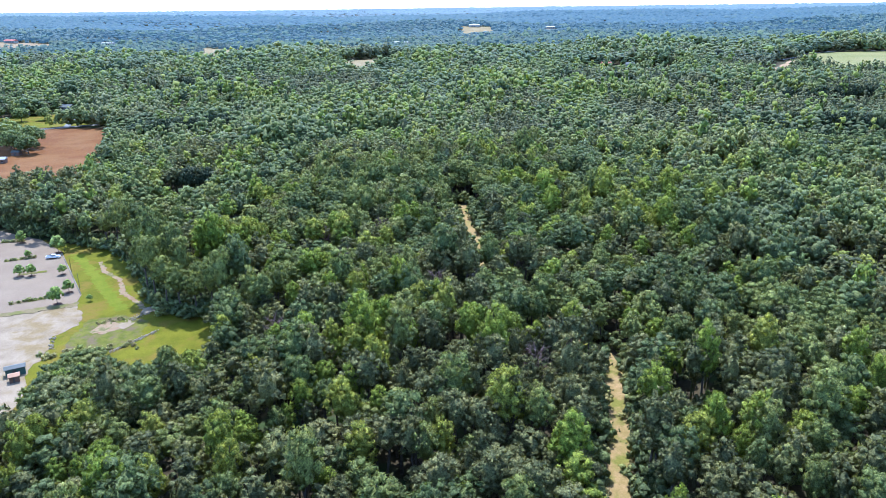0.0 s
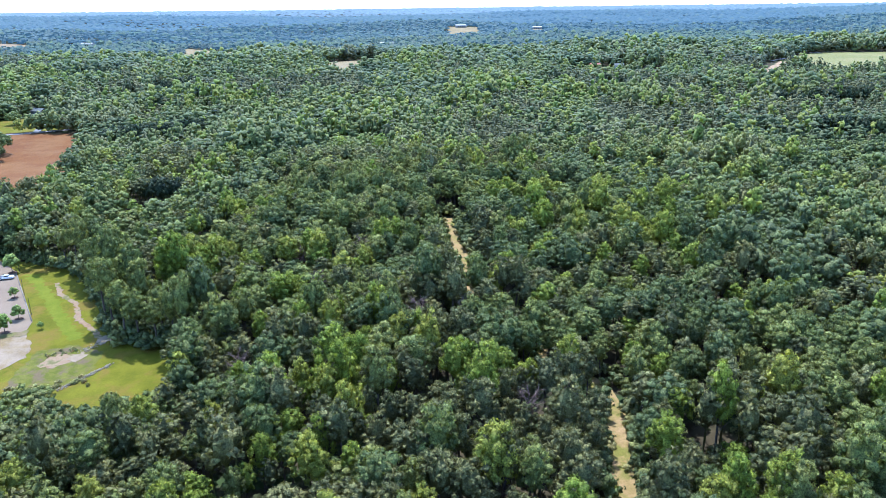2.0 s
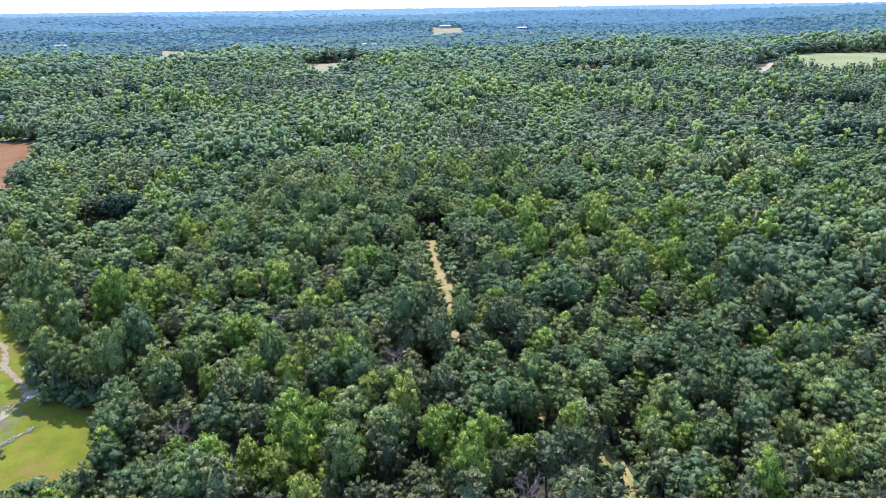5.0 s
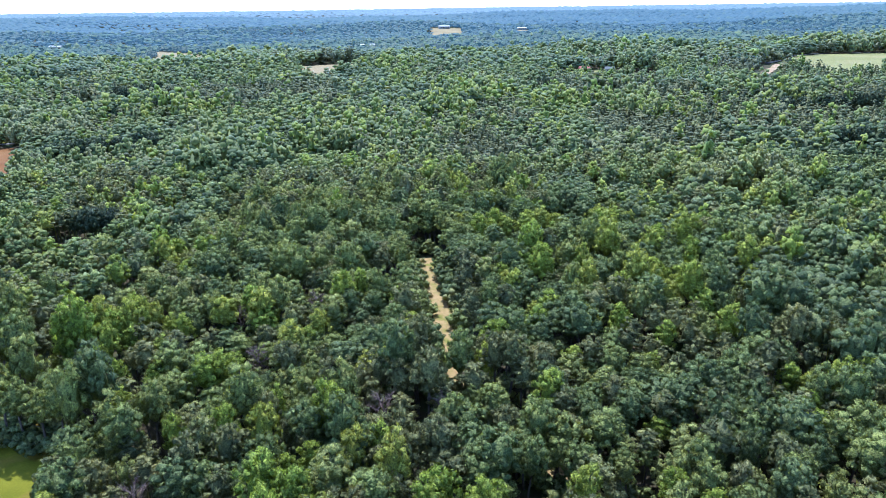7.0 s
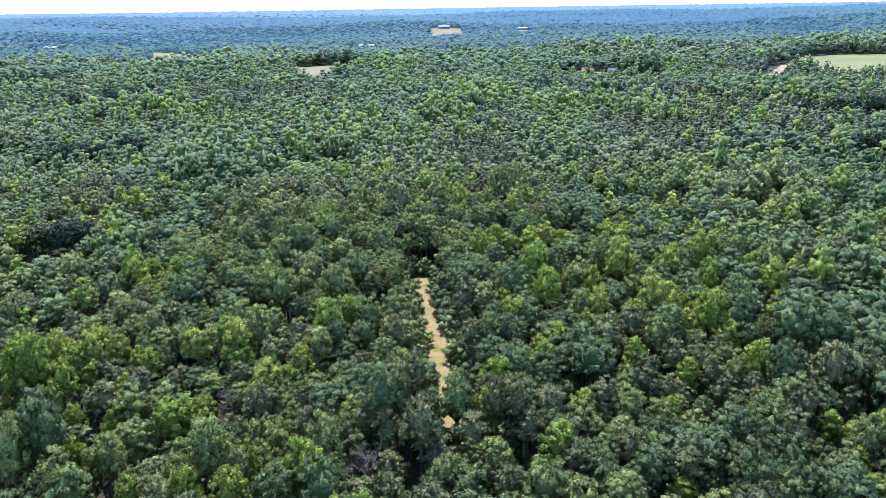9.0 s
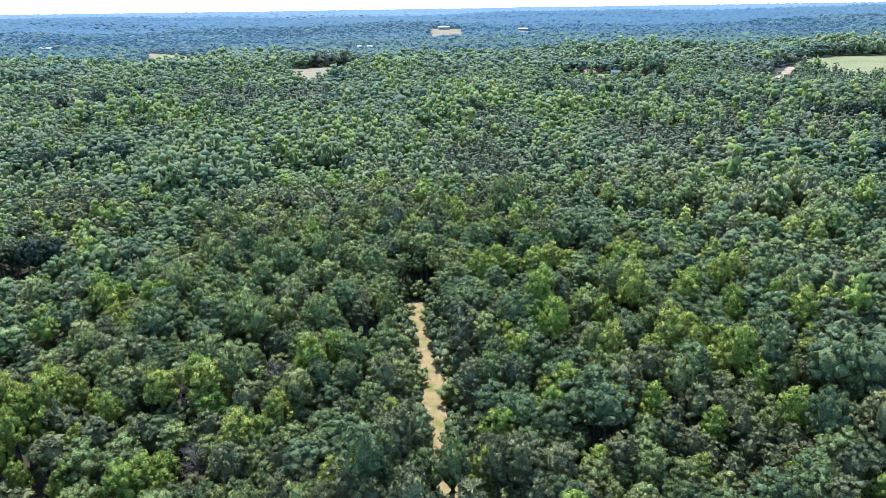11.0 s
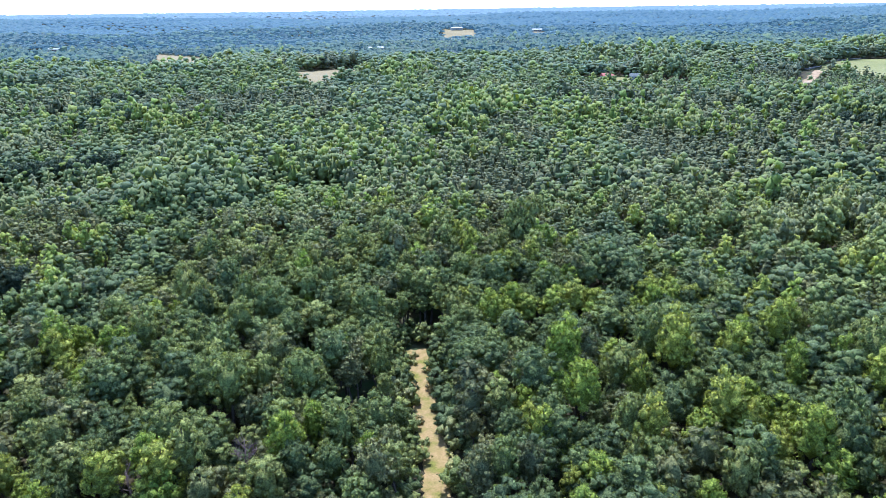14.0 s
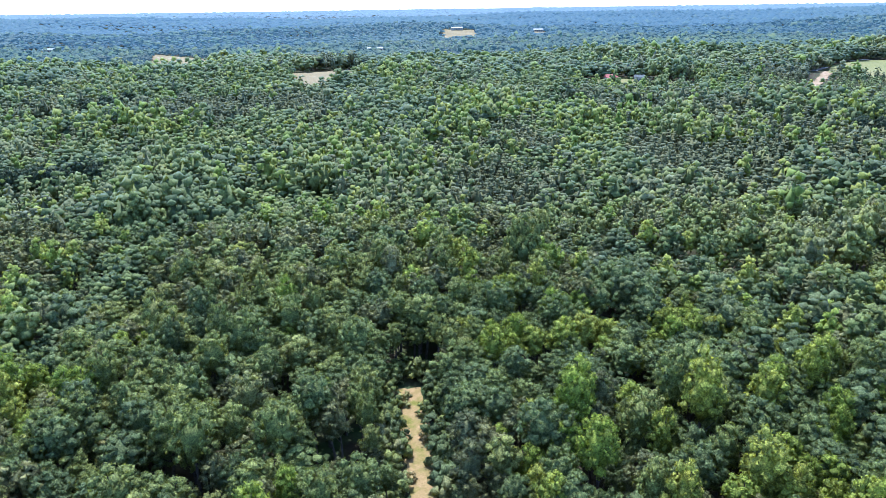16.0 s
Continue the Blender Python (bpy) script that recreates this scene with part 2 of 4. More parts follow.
def patch(name, poly, material, lift, label, category, step=6.0, rag=0.0, seed=1, kind="structure"):
    """A sheet that lies on the land inside the outline."""
    from mathutils.geometry import delaunay_2d_cdt
    out = ragged(poly, max(step * 0.5, 1.0), rag, seed)
    p = np.array(out)
    gx, gy = np.meshgrid(np.arange(p[:, 0].min(), p[:, 0].max(), step), np.arange(p[:, 1].min(), p[:, 1].max(), step))
    keep = inside(p, gx, gy)
    pts = out + list(zip(gx[keep].tolist(), gy[keep].tolist()))
    n = len(out)
    vs, _, fs, *_ = delaunay_2d_cdt([Vector(q) for q in pts], [], [list(range(n))], 1, 1e-4)
    v = np.array([tuple(q) for q in vs])
    v3 = np.column_stack([v, land(v[:, 0], v[:, 1]) + lift])
    tris = [(f[0], f[k], f[k + 1]) for f in fs for k in range(1, len(f) - 1)]
    return tagged(new(name, mesh_of(name, v3, tris, material)), label, category, kind=kind)


LOT = [(-260, 300), (-235, 345), (-205, 330), (-190, 323), (-172, 306), (-139, 255), (-137, 246), (-159, 235), (-200, 225), (-255, 262)]
GRAVEL = [(-200, 225), (-159, 235), (-137, 246), (-132, 240), (-127, 228), (-132, 219), (-128, 210), (-127, 195), (-120, 180), (-118, 164), (-150, 160), (-190, 180)]
MEADOW = [(-190, 323), (-150, 303), (-135, 286), (-119, 264), (-106, 245), (-94, 235), (-86, 231), (-77, 224), (-73, 214), (-78, 198), (-82, 180), (-86, 160), (-100, 155), (-125, 158), (-135, 200), (-135, 228), (-140, 250)]
BROWN = [(-350, 390), (-260, 388), (-198, 400), (-231, 492), (-255, 541), (-288, 620), (-306, 657), (-345, 668), (-385, 668), (-420, 600), (-420, 480)]
HAY = [(506, 1070), (548, 1144), (612, 1189), (720, 1205), (860, 1180), (800, 1020), (640, 860), (545, 915), (514, 950)]
BARE = [(-164, 1146), (-124, 1177), (-89, 1212), (-62, 1222), (-50, 1040), (-80, 972), (-102, 904), (-121, 925), (-142, 1010)]
FAR_FIELD = [(-598, 1842), (-396, 1637), (-340, 1400), (-265, 1120), (-350, 1132), (-415, 1190), (-525, 1645)]
LAWN = [(-470, 612), (-440, 632), (-380, 668), (-345, 682), (-328, 690), (-348, 712), (-362, 725), (-385, 765), (-400, 775), (-402, 745), (-440, 728), (-520, 690)]
CLEAR = [(-150, 138), (-150, 250), (-120, 250), (-100, 205), (-72, 207), (-66, 190), (-69, 168), (-79, 158), (-95, 146)]
YARD = [(165, 1000), (180, 935), (300, 925), (318, 990), (255, 1046), (212, 1046)]
# far clearings: middle x, far edge y, half width, depth
GLADES = [(112, 2400, 48, 380), (-105, 1768, 32, 190), (-535, 1490, 34, 170), (-232, 1470, 24, 150), (360, 2480, 30, 330), (-872, 1935, 55, 240), (-1080, 1920, 75, 250), (-205, 692, 5, 46)]
OPENING = [(255, 708), (275, 694), (300, 672), (330, 648)]
# shaded breaks in the woods, with a wall of foliage down to the ground along the far side of each
BREAKS = [[(-257, 562), (-215, 563), (-175, 567)], [(-280, 815), (-268, 850)], [(305, 645), (340, 641), (396, 650)], [(279, 510), (302, 497)]]
TRAIL = [(31, 96), (33, 110), (35, 122), (37.5, 132), (40, 142), (41.5, 152), (43.5, 162), (46, 172), (46.5, 180), (46, 190), (36, 208), (22, 228), (15, 241), (14, 251), (13, 262), (13, 275), (13, 289), (10, 314), (9, 329), (8, 340)]
TRACK = [(514, 1085), (470, 1015), (426, 949), (400, 900), (377, 857), (352, 800)]


def strip(line, half):
    """The outline of a strip along a line."""
    p = np.array(line, float)
    d = np.gradient(p, axis=0)
    s = np.column_stack([-d[:, 1], d[:, 0]]) / np.hypot(d[:, 0], d[:, 1])[:, None] * half
    return [tuple(q) for q in np.concatenate([p + s, (p - s)[::-1]])]


patch("meadow", [(x + 6, y + 5) if 210 < y < 305 and x > -152 and x > -100 - (y - 210) * 0.6 else (x, y) for x, y in MEADOW], grass_mat, 0.16, "bright green mown grass slope beside the car park", "grass", 4.0, 0.5, 3)
patch("car_park", LOT, asphalt, 0.30, "pale grey worn asphalt car park", "car park", 5.0)
patch("gravel_yard", GRAVEL, gravel, 0.22, "whitish bare gravel yard beside the car park", "gravel", 4.0, 0.6, 4)
patch("trail", strip(TRAIL, 2.9), trail_mat, 0.15, "straw-coloured grassy trail through the woods", "trail", 1.5, 0.22, 5)
patch("ploughed_field", BROWN, field_brown, 0.3, "reddish brown ploughed field at the wood's edge", "field", 10.0, 0.8, 6)
patch("hay_field", HAY, field_green, 0.6, "pale green hay field beyond the woods", "field", 25.0, 1.0, 7)
patch("bare_field", BARE, field_straw, 0.6, "straw-coloured stubble field among the woods", "field", 12.0, 1.0, 8)
patch("stubble_field", FAR_FIELD, field_straw, 0.8, "pale straw field far off in the woods", "field", 25.0, 1.5, 9)
patch("dirt_track", strip(TRACK, 5.5), track_mat, 0.6, "orange sandy dirt track to the hay field", "track", 6.0, 1.0, 10)


# ---- trees ----
def joined(pieces):
    vs, fs, n = [], [], 0
    for v, f in pieces:
        vs.append(v)
        fs.append(f + n)
        n += len(v)
    return np.concatenate(vs), np.concatenate(fs)


def unit(v):
    return v / (np.linalg.norm(v, axis=1)[:, None] + 1e-9)


SHAPES = {
    "oak": dict(high=16.2, wide=3.6, low=5.4, taper=0.0, lobed=0.22, uneven=0.05, stray=0.7, full=1.7, flat=0.85, loose=0.18, long=1.0),
    "hickory": dict(high=16.6, wide=3.45, low=5.2, taper=0.08, lobed=0.27, uneven=0.06, stray=0.8, full=1.65, flat=0.9, loose=0.18, long=1.0),
    "red_oak": dict(high=15.8, wide=3.8, low=5.0, taper=-0.05, lobed=0.30, uneven=0.05, stray=0.8, full=1.75, flat=0.75, loose=0.18, long=1.0),
    "maple": dict(high=16.0, wide=3.15, low=4.8, taper=0.12, lobed=0.24, uneven=0.06, stray=0.8, full=1.6, flat=1.0, loose=0.18, long=1.0),
    "poplar": dict(high=17.4, wide=3.4, low=5.4, taper=0.2, lobed=0.27, uneven=0.07, stray=0.8, full=1.6, flat=1.05, loose=0.18, long=1.1),
    "pine": dict(high=15.4, wide=3.3, low=5.8, taper=0.28, lobed=0.28, uneven=0.10, stray=1.0, full=1.45, flat=0.6, loose=0.2, long=1.8),
    "spreading": dict(high=15.0, wide=8.5, low=1.5, taper=0.0, lobed=0.26, uneven=0.05, stray=0.7, full=1.7, flat=0.85, loose=0.10, long=1.0),
    "bush": dict(high=5.0, wide=2.3, low=-0.8, taper=0.1, lobed=0.26, uneven=0.08, stray=0.9, full=1.6, flat=0.9, loose=0.15, long=1.0),
    "young": dict(high=6.2, wide=2.5, low=0.7, taper=0.25, lobed=0.26, uneven=0.06, stray=0.8, full=1.6, flat=1.0, loose=0.12, long=1.0),
    "shrub": dict(high=1.1, wide=0.95, low=-0.5, taper=0.0, lobed=0.26, uneven=0.08, stray=0.9, full=1.6, flat=0.9, loose=0.15, long=1.0),
}


def ball(level):
    b = bmesh.new()
    bmesh.ops.create_icosphere(b, subdivisions=level, radius=1.0)
    b.verts.ensure_lookup_table()
    v, f = np.array([tuple(q.co) for q in b.verts]), np.array([[q.index for q in p.verts] for p in b.faces])
    b.free()
    return v / np.linalg.norm(v, axis=1)[:, None], f


BALLS = {k: ball(k) for k in (1, 2)}
BALLS[0] = (np.array([(1, 0, 0), (-1, 0, 0), (0, 1, 0), (0, -1, 0), (0, 0, 1), (0, 0, -1)], float),
            np.array([(0, 2, 4), (2, 1, 4), (1, 3, 4), (3, 0, 4), (2, 0, 5), (1, 2, 5), (3, 1, 5), (0, 3, 5)]))


def spread_ways(rng, n, wobble):
    k = np.arange(n) + 0.5
    z, a = 1 - 2 * k / n, 2.39996 * k
    d = np.column_stack([np.cos(a) * np.sqrt(1 - z * z), np.sin(a) * np.sqrt(1 - z * z), z]) + rng.normal(0, wobble, (n, 3))
    return d / np.linalg.norm(d, axis=1)[:, None]


def bulges(d, ways, reach):
    """How far a surface in the ways d swells where round masses sit at ways: 0 between them, 1 on top of each."""
    a = np.arccos(np.clip(np.max(d @ ways.T, axis=1), -1, 1)) / reach
    return np.sqrt(np.clip(1 - a * a, 0, 1))


def crown(kind, seed, level, masses, puffs, round_level, sprays=0, size=0.25, rooted=False):
    """A leafy crown: a shaded core set with rounded puffs of leaves that gather into boughs, and loose sprays of leaves on each puff."""
    rng, s = np.random.default_rng(seed), SHAPES[kind]
    boughs = spread_ways(rng, masses, 0.25)
    reach = 1.3 * math.sqrt(4 / masses)
    low = 0.5 if rooted else s["low"]
    half, mid = (s["high"] - low) * 0.5, (s["high"] + low) * 0.5

    def skin(d, r):
        up = d[:, 2]
        wide = s["wide"] * (1 - s["taper"] * np.clip(up + 0.25, 0, 1.25) ** 1.2) * np.where(up < 0, 1 + 0.3 * up, 1.0)
        return np.column_stack([d[:, 0] * wide * r, d[:, 1] * wide * r, mid + half * up * r])

    d, f = BALLS[level]
    core = skin(d, 0.66 * rng.uniform(0.9, 1.05, len(d)))
    pieces, normals = [(core, f)], [unit(d + rng.normal(0, s["loose"], d.shape))]
    if not puffs:
        return core * np.array([1.4, 1.4, 1.0]), f, normals[0]
    p = spread_ways(rng, puffs, s["stray"] / math.sqrt(puffs))
    p = p[p[:, 2] > (-0.85 if rooted else -0.42)]
    at = skin(p, 0.60 + s["lobed"] * bulges(p, boughs, reach) + rng.normal(0, s["uneven"], len(p)))
    big = s["full"] * s["wide"] / math.sqrt(puffs) * rng.uniform(0.68, 1.32, len(p))
    bv, bf = BALLS[round_level]
    for k in range(len(p)):
        turn = np.array(Euler(rng.uniform(0, 6.28, 3)).to_matrix())
        way = unit(bv @ turn.T)
        v = way * (1 + (0.1 if rooted else 0.28) * rng.uniform(-1, 1, (len(bv), 1)))
        out = unit((p[k] + (0, 0, 0.35))[None])[0]
        keep = bf[way[bf].mean(1) @ out > -0.15]
        used, keep = np.unique(keep, return_inverse=True)
        pieces.append((at[k] + v[used] * big[k] * np.array([1, 1, s["flat"]]), keep.reshape(-1, 3)))
        normals.append(unit(way[used] + (0.35 if rooted else 0.25) * out + rng.normal(0, s["loose"] * (0.5 if rooted else 1), (len(used), 3))))
    if sprays:
        out, c, r = np.repeat(p, sprays, axis=0), np.repeat(at, sprays, axis=0), np.repeat(big, sprays)[:, None]
        n = unit(rng.normal(size=out.shape) + out * 0.9 + np.array([0, 0, 0.35]))
        c = c + n * r * np.array([1, 1, s["flat"]]) * rng.uniform(0.9, 1.12, (len(c), 1))
        soft = unit(n + 0.2 * out + rng.normal(0, 0.55, n.shape))
        lie = unit(n + rng.normal(0, 0.7, n.shape))
        u = unit(np.cross(lie, rng.normal(size=n.shape)))
        w, k = np.cross(lie, u), size * rng.uniform(0.6, 1.4, (len(c), 1))
        leaf = np.stack([c + u * k * s["long"], c - u * k * 0.5 + w * k * 0.72, c - u * k * 0.55 - w * k * 0.68], 1).reshape(-1, 3)
        pieces.append((leaf, np.arange(len(leaf)).reshape(-1, 3)))
        normals.append(np.repeat(soft, 3, axis=0))
    v, f = joined(pieces)
    return v, f, np.concatenate(normals)


def tube(points, radii, sides):
    p, v = [np.array(q, float) for q in points], []
    for k, (q, r) in enumerate(zip(p, radii)):
        d = p[min(k + 1, len(p) - 1)] - p[max(k - 1, 0)]
        d = d / np.linalg.norm(d)
        u = np.cross(d, (0.3, 0.9, 0.1) if abs(d[2]) > 0.5 else (0, 0, 1))
        u /= np.linalg.norm(u)
        w = np.cross(d, u)
        v += [q + r * (u * math.cos(2 * math.pi * i / sides) + w * math.sin(2 * math.pi * i / sides)) for i in range(sides)]
    f = []
    for k in range(len(p) - 1):
        for i in range(sides):
            a, b = k * sides + i, k * sides + (i + 1) % sides
            f += [(a, b, b + sides), (a, b + sides, a + sides)]
    return np.array(v), np.array(f)


def trunk(kind, seed, limbs=4, sides=5):
    """A tapered, slightly bent trunk with limbs that reach into the crown."""
    rng, s = np.random.default_rng(seed + 100), SHAPES[kind]
    top = s["high"] - 1.5
    bend = rng.normal(0, 0.25, (5, 2))
    bend[0] = 0
    line = [(bend[k][0], bend[k][1], z) for k, z in enumerate((-0.4, top * 0.25, top * 0.5, top * 0.75, top))]
    pieces = [tube(line, (0.34, 0.26, 0.21, 0.15, 0.05), sides)]
    for k in range(limbs):
        a, z = 2.4 * k + rng.uniform(0, 1), s["low"] + (top - s["low"]) * (0.05 + 0.75 * k / limbs)
        reach = s["wide"] * rng.uniform(0.45, 0.75) * (1 - 0.4 * k / limbs)
        c, d = math.cos(a), math.sin(a)
        pieces.append(tube([(0, 0, z), (c * reach * 0.5, d * reach * 0.5, z + 0.9), (c * reach, d * reach, z + 2.0)], (0.11, 0.08, 0.03), 3))
    return joined(pieces)


NEAR_MATERIAL = {"oak": oak_leaf, "red_oak": red_oak_leaf, "hickory": hickory_leaf, "maple": maple_leaf, "poplar": poplar_leaf, "pine": pine_leaf}
NEAR_DETAIL = {"oak": (1, 9, 52, 0, 18, 0.27), "red_oak": (1, 8, 56, 0, 17, 0.27), "hickory": (1, 10, 50, 0, 19, 0.27), "maple": (1, 9, 46, 0, 19, 0.27), "poplar": (1, 10, 48, 0, 19, 0.28), "pine": (1, 12, 48, 0, 21, 0.23)}
KINDS = ("pine", "red_oak", "oak", "hickory", "maple", "poplar")


def kind_of(tint):
    """Which of the kinds a tree is: pines first, then the oaks, then the lighter broadleaf trees."""
    return np.searchsorted([0.28, 0.42, 0.54, 0.66, 0.81], tint, side="right")


def waves(x, y, a, b, c):
    return np.sin(x / a + c) * np.sin(y / b + 1.7 * c) + 0.5 * np.sin((x + y) / (0.6 * a) + 2 * c) * np.sin((x - y) / (0.7 * b) + c)


def blob(x, y, cx, cy, rx, ry):
    return np.exp(-((x - cx) / rx) ** 2 - ((y - cy) / ry) ** 2)


# stands of woodland: where each begins, how tall it is, and which trees are common in it
_r = np.random.default_rng(77)
_far, _way = 95 * np.exp(_r.uniform(0, 2.95, 420)), np.radians(_r.uniform(-39, 39, 420))
STAND_X, STAND_Y = _far * np.sin(_way), _far * np.cos(_way)
STAND_TALL = 1 + np.clip(_r.normal(0, 1, 420), -2, 2) * np.where(_far > 300, 0.17, 0.14)
STAND_PINE = np.where(_r.random(420) < 0.22, _r.uniform(0.3, 0.8, 420), -0.05)
STAND_BRIGHT = np.where(_r.random(420) < 0.22, _r.uniform(0.2, 0.6, 420), -0.04)
STAND_TONE = _r.normal(0, 0.14, 420)


def stand_of(x, y):
    """The number of the stand that each place lies in; the edges wander."""
    far = np.hypot(x, y)
    wx, wy = x + 0.035 * far * waves(x, y, 23, 19, 0.7), y + 0.035 * far * waves(x, y, 17, 27, 1.9)
    best, which = np.full(np.shape(x), 1e18), np.zeros(np.shape(x), int)
    for k in range(len(STAND_X)):
        near = (wx - STAND_X[k]) ** 2 + (wy - STAND_Y[k]) ** 2
        which = np.where(near < best, k, which)
        best = np.minimum(best, near)
    return which


def species(rng, x, y):
    """0 to 0.27 a pine, to 0.8 an oak, above that a poplar."""
    pine = 0.16 + 0.14 * waves(x, y, 60, 70, 0.4) + 0.35 * smooth(215, 130, y) + 0.9 * blob(x, y, 48, 530, 40, 45) + 2.2 * blob(x, y, -172, 780, 44, 50) \
        + 0.35 * blob(x, y, -60, 205, 50, 40) + 0.35 * blob(x, y, 95, 235, 35, 25) + 0.25 * blob(x, y, 15, 220, 30, 30) + 0.3 * blob(x, y, 430, 900, 120, 150)
    bright = 0.10 + 0.10 * waves(x, y, 45, 50, 2.1) + 0.12 * smooth(215, 150, y) + 0.9 * blob(x, y, -92, 250, 20, 18) + 0.3 * blob(x, y, -30, 620, 120, 80) \
        + 0.3 * blob(x, y, 200, 640, 110, 90) + 0.2 * blob(x, y, 85, 290, 40, 35)
    st = stand_of(x, y)
    pine, bright = pine + STAND_PINE[st], bright + STAND_BRIGHT[st]
    u = rng.random(x.shape)
    pine, bright = np.clip(pine, 0.03, 0.97), np.clip(bright, 0.03, 0.9)
    v = rng.random(x.shape)
    oak = 0.30 + 0.48 * v
    oak = 0.3 + (oak - 0.3) * 0.7 + 0.07 + STAND_TONE[st] + 0.05 * waves(x, y, 90, 80, 1.0)
    return np.where(u < pine, 0.27 * v, np.where(u > 1 - bright * (1 - pine), 0.82 + 0.18 * v, np.clip(oak, 0.29, 0.79)))


def open_ground(x, y, margin=0.0):
    """Where no tree stands."""
    out = np.zeros(np.shape(x), bool)
    for p in (LOT, GRAVEL, MEADOW, BROWN, HAY, BARE, FAR_FIELD, LAWN, YARD, CLEAR):
        out |= inside(p, x, y)
    for cx, cy, half, deep in GLADES:
        out |= (np.abs(x - cx * y / cy) < half) & (y < cy) & (y > cy - deep)
    return out


def off_line(line, x, y):
    """The distance from a line of places."""
    best = np.full(np.shape(x), 1e9)
    for (x0, y0), (x1, y1) in zip(line, line[1:]):
        k = np.clip(((x - x0) * (x1 - x0) + (y - y0) * (y1 - y0)) / ((x1 - x0) ** 2 + (y1 - y0) ** 2), 0, 1)
        best = np.minimum(best, np.hypot(x - x0 - k * (x1 - x0), y - y0 - k * (y1 - y0)))
    return best


def scattered(seed, y0, y1, gap, spread=0.63, extra=52.0):
    """Places of trees in a wedge of land ahead, one to a cell, moved about by chance."""
    rng = np.random.default_rng(seed)
    half = spread * y1 + extra
    gx, gy = np.meshgrid(np.arange(-half, half, gap), np.arange(y0, y1, gap * 0.87))
    gx = gx + (np.arange(gx.shape[0]) % 2)[:, None] * gap * 0.5
    x, y = gx.ravel() + rng.uniform(-0.36, 0.36, gx.size) * gap, gy.ravel() + rng.uniform(-0.36, 0.36, gx.size) * gap
    keep = (np.abs(x - 0.03 * y) < spread * y + extra) & ~open_ground(x, y)
    keep &= off_line(OPENING, x, y) > 15
    for line in BREAKS:
        keep &= off_line(line, x, y) > 15
    keep &= (off_line(TRAIL, x, y) > np.where((y > 192) & (y < 240), 1.2, np.where(y > 250, 7.6, 5.6))) & (off_line(TRACK, x, y) > 13)
    x, y = x[keep], y[keep]
    return rng, x, y


def cleared(x, y):
    """Gaps in the woods with nothing but shade."""
    return (blob(x, y, -139, 372, 20, 20) + blob(x, y, 222, 405, 18, 16) + blob(x, y, 30, 188, 6, 10) > 0.45)


def young(x, y):
    """How much lower the trees stand in plantations."""
    low = sum(blob(x, y, np.mean([q[0] for q in line]), line[0][1] - 48, 55, 34) for line in BREAKS)
    return (1 - 0.38 * np.clip(low, 0, 1)) * (1 - 0.55 * np.clip(1.3 * blob(x, y, 450, 890, 110, 120), 0, 1) - 0.45 * np.clip(blob(x, y, 240, 880, 90, 75), 0, 1) - 0.3 * np.clip(blob(x, y, 48, 530, 45, 50) + blob(x, y, -172, 780, 42, 50), 0, 1))


def plant(name, rng, x, y, tint, detail, material, label, trunks=False, scale=1.0, squat=1.0, variants=5, only="", calm=0.0):
    """Many trees joined into one mesh, each turned and sized by chance."""
    vs, fs, ts, ns, n = [], [], [], [], 0
    z = land(x, y)
    kinds = kind_of(tint)
    for k, kind in enumerate(KINDS):
        for variant in range(variants):
            which = np.flatnonzero((kinds == k) & (np.arange(len(x)) % variants == variant))
            if not len(which):
                continue
            v, f, nv = crown(only or kind, 500 + 10 * k + variant, *detail)
            if trunks:
                tv, tf = tube([(0, 0, -0.5), (0, 0, SHAPES[kind]["high"] * 0.7)], (0.28, 0.12), 3)
                v, f = joined([(v, f), (tv, tf)])
                nv = np.concatenate([nv, unit(tv * np.array([1, 1, 0]))])
            nv = unit(nv + np.array([0, 0, calm]))
            m = len(which)
            a, s = rng.uniform(0, 2 * math.pi, m), scale * np.clip(np.exp(rng.normal(0.0, 0.18, m)), 0.65, 1.35) * young(x[which], y[which])
            tall = s ** 0.75 * squat * rng.uniform(0.8, 1.18, m) * STAND_TALL[stand_of(x[which], y[which])]
            c, d = np.cos(a)[:, None], np.sin(a)[:, None]
            X = (v[:, 0] * c - v[:, 1] * d) * s[:, None] + x[which][:, None]
            Y = (v[:, 0] * d + v[:, 1] * c) * s[:, None] + y[which][:, None]
            Z = v[:, 2] * tall[:, None] + z[which][:, None]
            vs.append(np.stack([X, Y, Z], -1).reshape(-1, 3))
            ns.append(np.stack([nv[:, 0] * c - nv[:, 1] * d, nv[:, 0] * d + nv[:, 1] * c, np.broadcast_to(nv[:, 2], X.shape)], -1).reshape(-1, 3))
            fs.append((f[None] + (np.arange(m) * len(v))[:, None, None] + n).reshape(-1, 3))
            ts.append(np.repeat(tint[which], len(v)))
            n += m * len(v)
    ob = new(name, mesh_of(name, np.concatenate(vs), np.concatenate(fs), material, np.concatenate(ts), normals=np.concatenate(ns)))
    return tagged(ob, label, "woods", kind="stuff")


# trees close by, each a thing of its own
PROTO = {}
LABEL = {"oak": "dark green broadleaf tree with a domed clumpy crown", "red_oak": "deep green broad oak with a wide spreading crown", "hickory": "mid green broadleaf tree with a loose rounded crown",
         "maple": "olive green broadleaf tree with a narrow domed crown", "pine": "dull olive green pine with level wispy boughs", "poplar": "bright yellow-green tulip tree with a tall crown"}
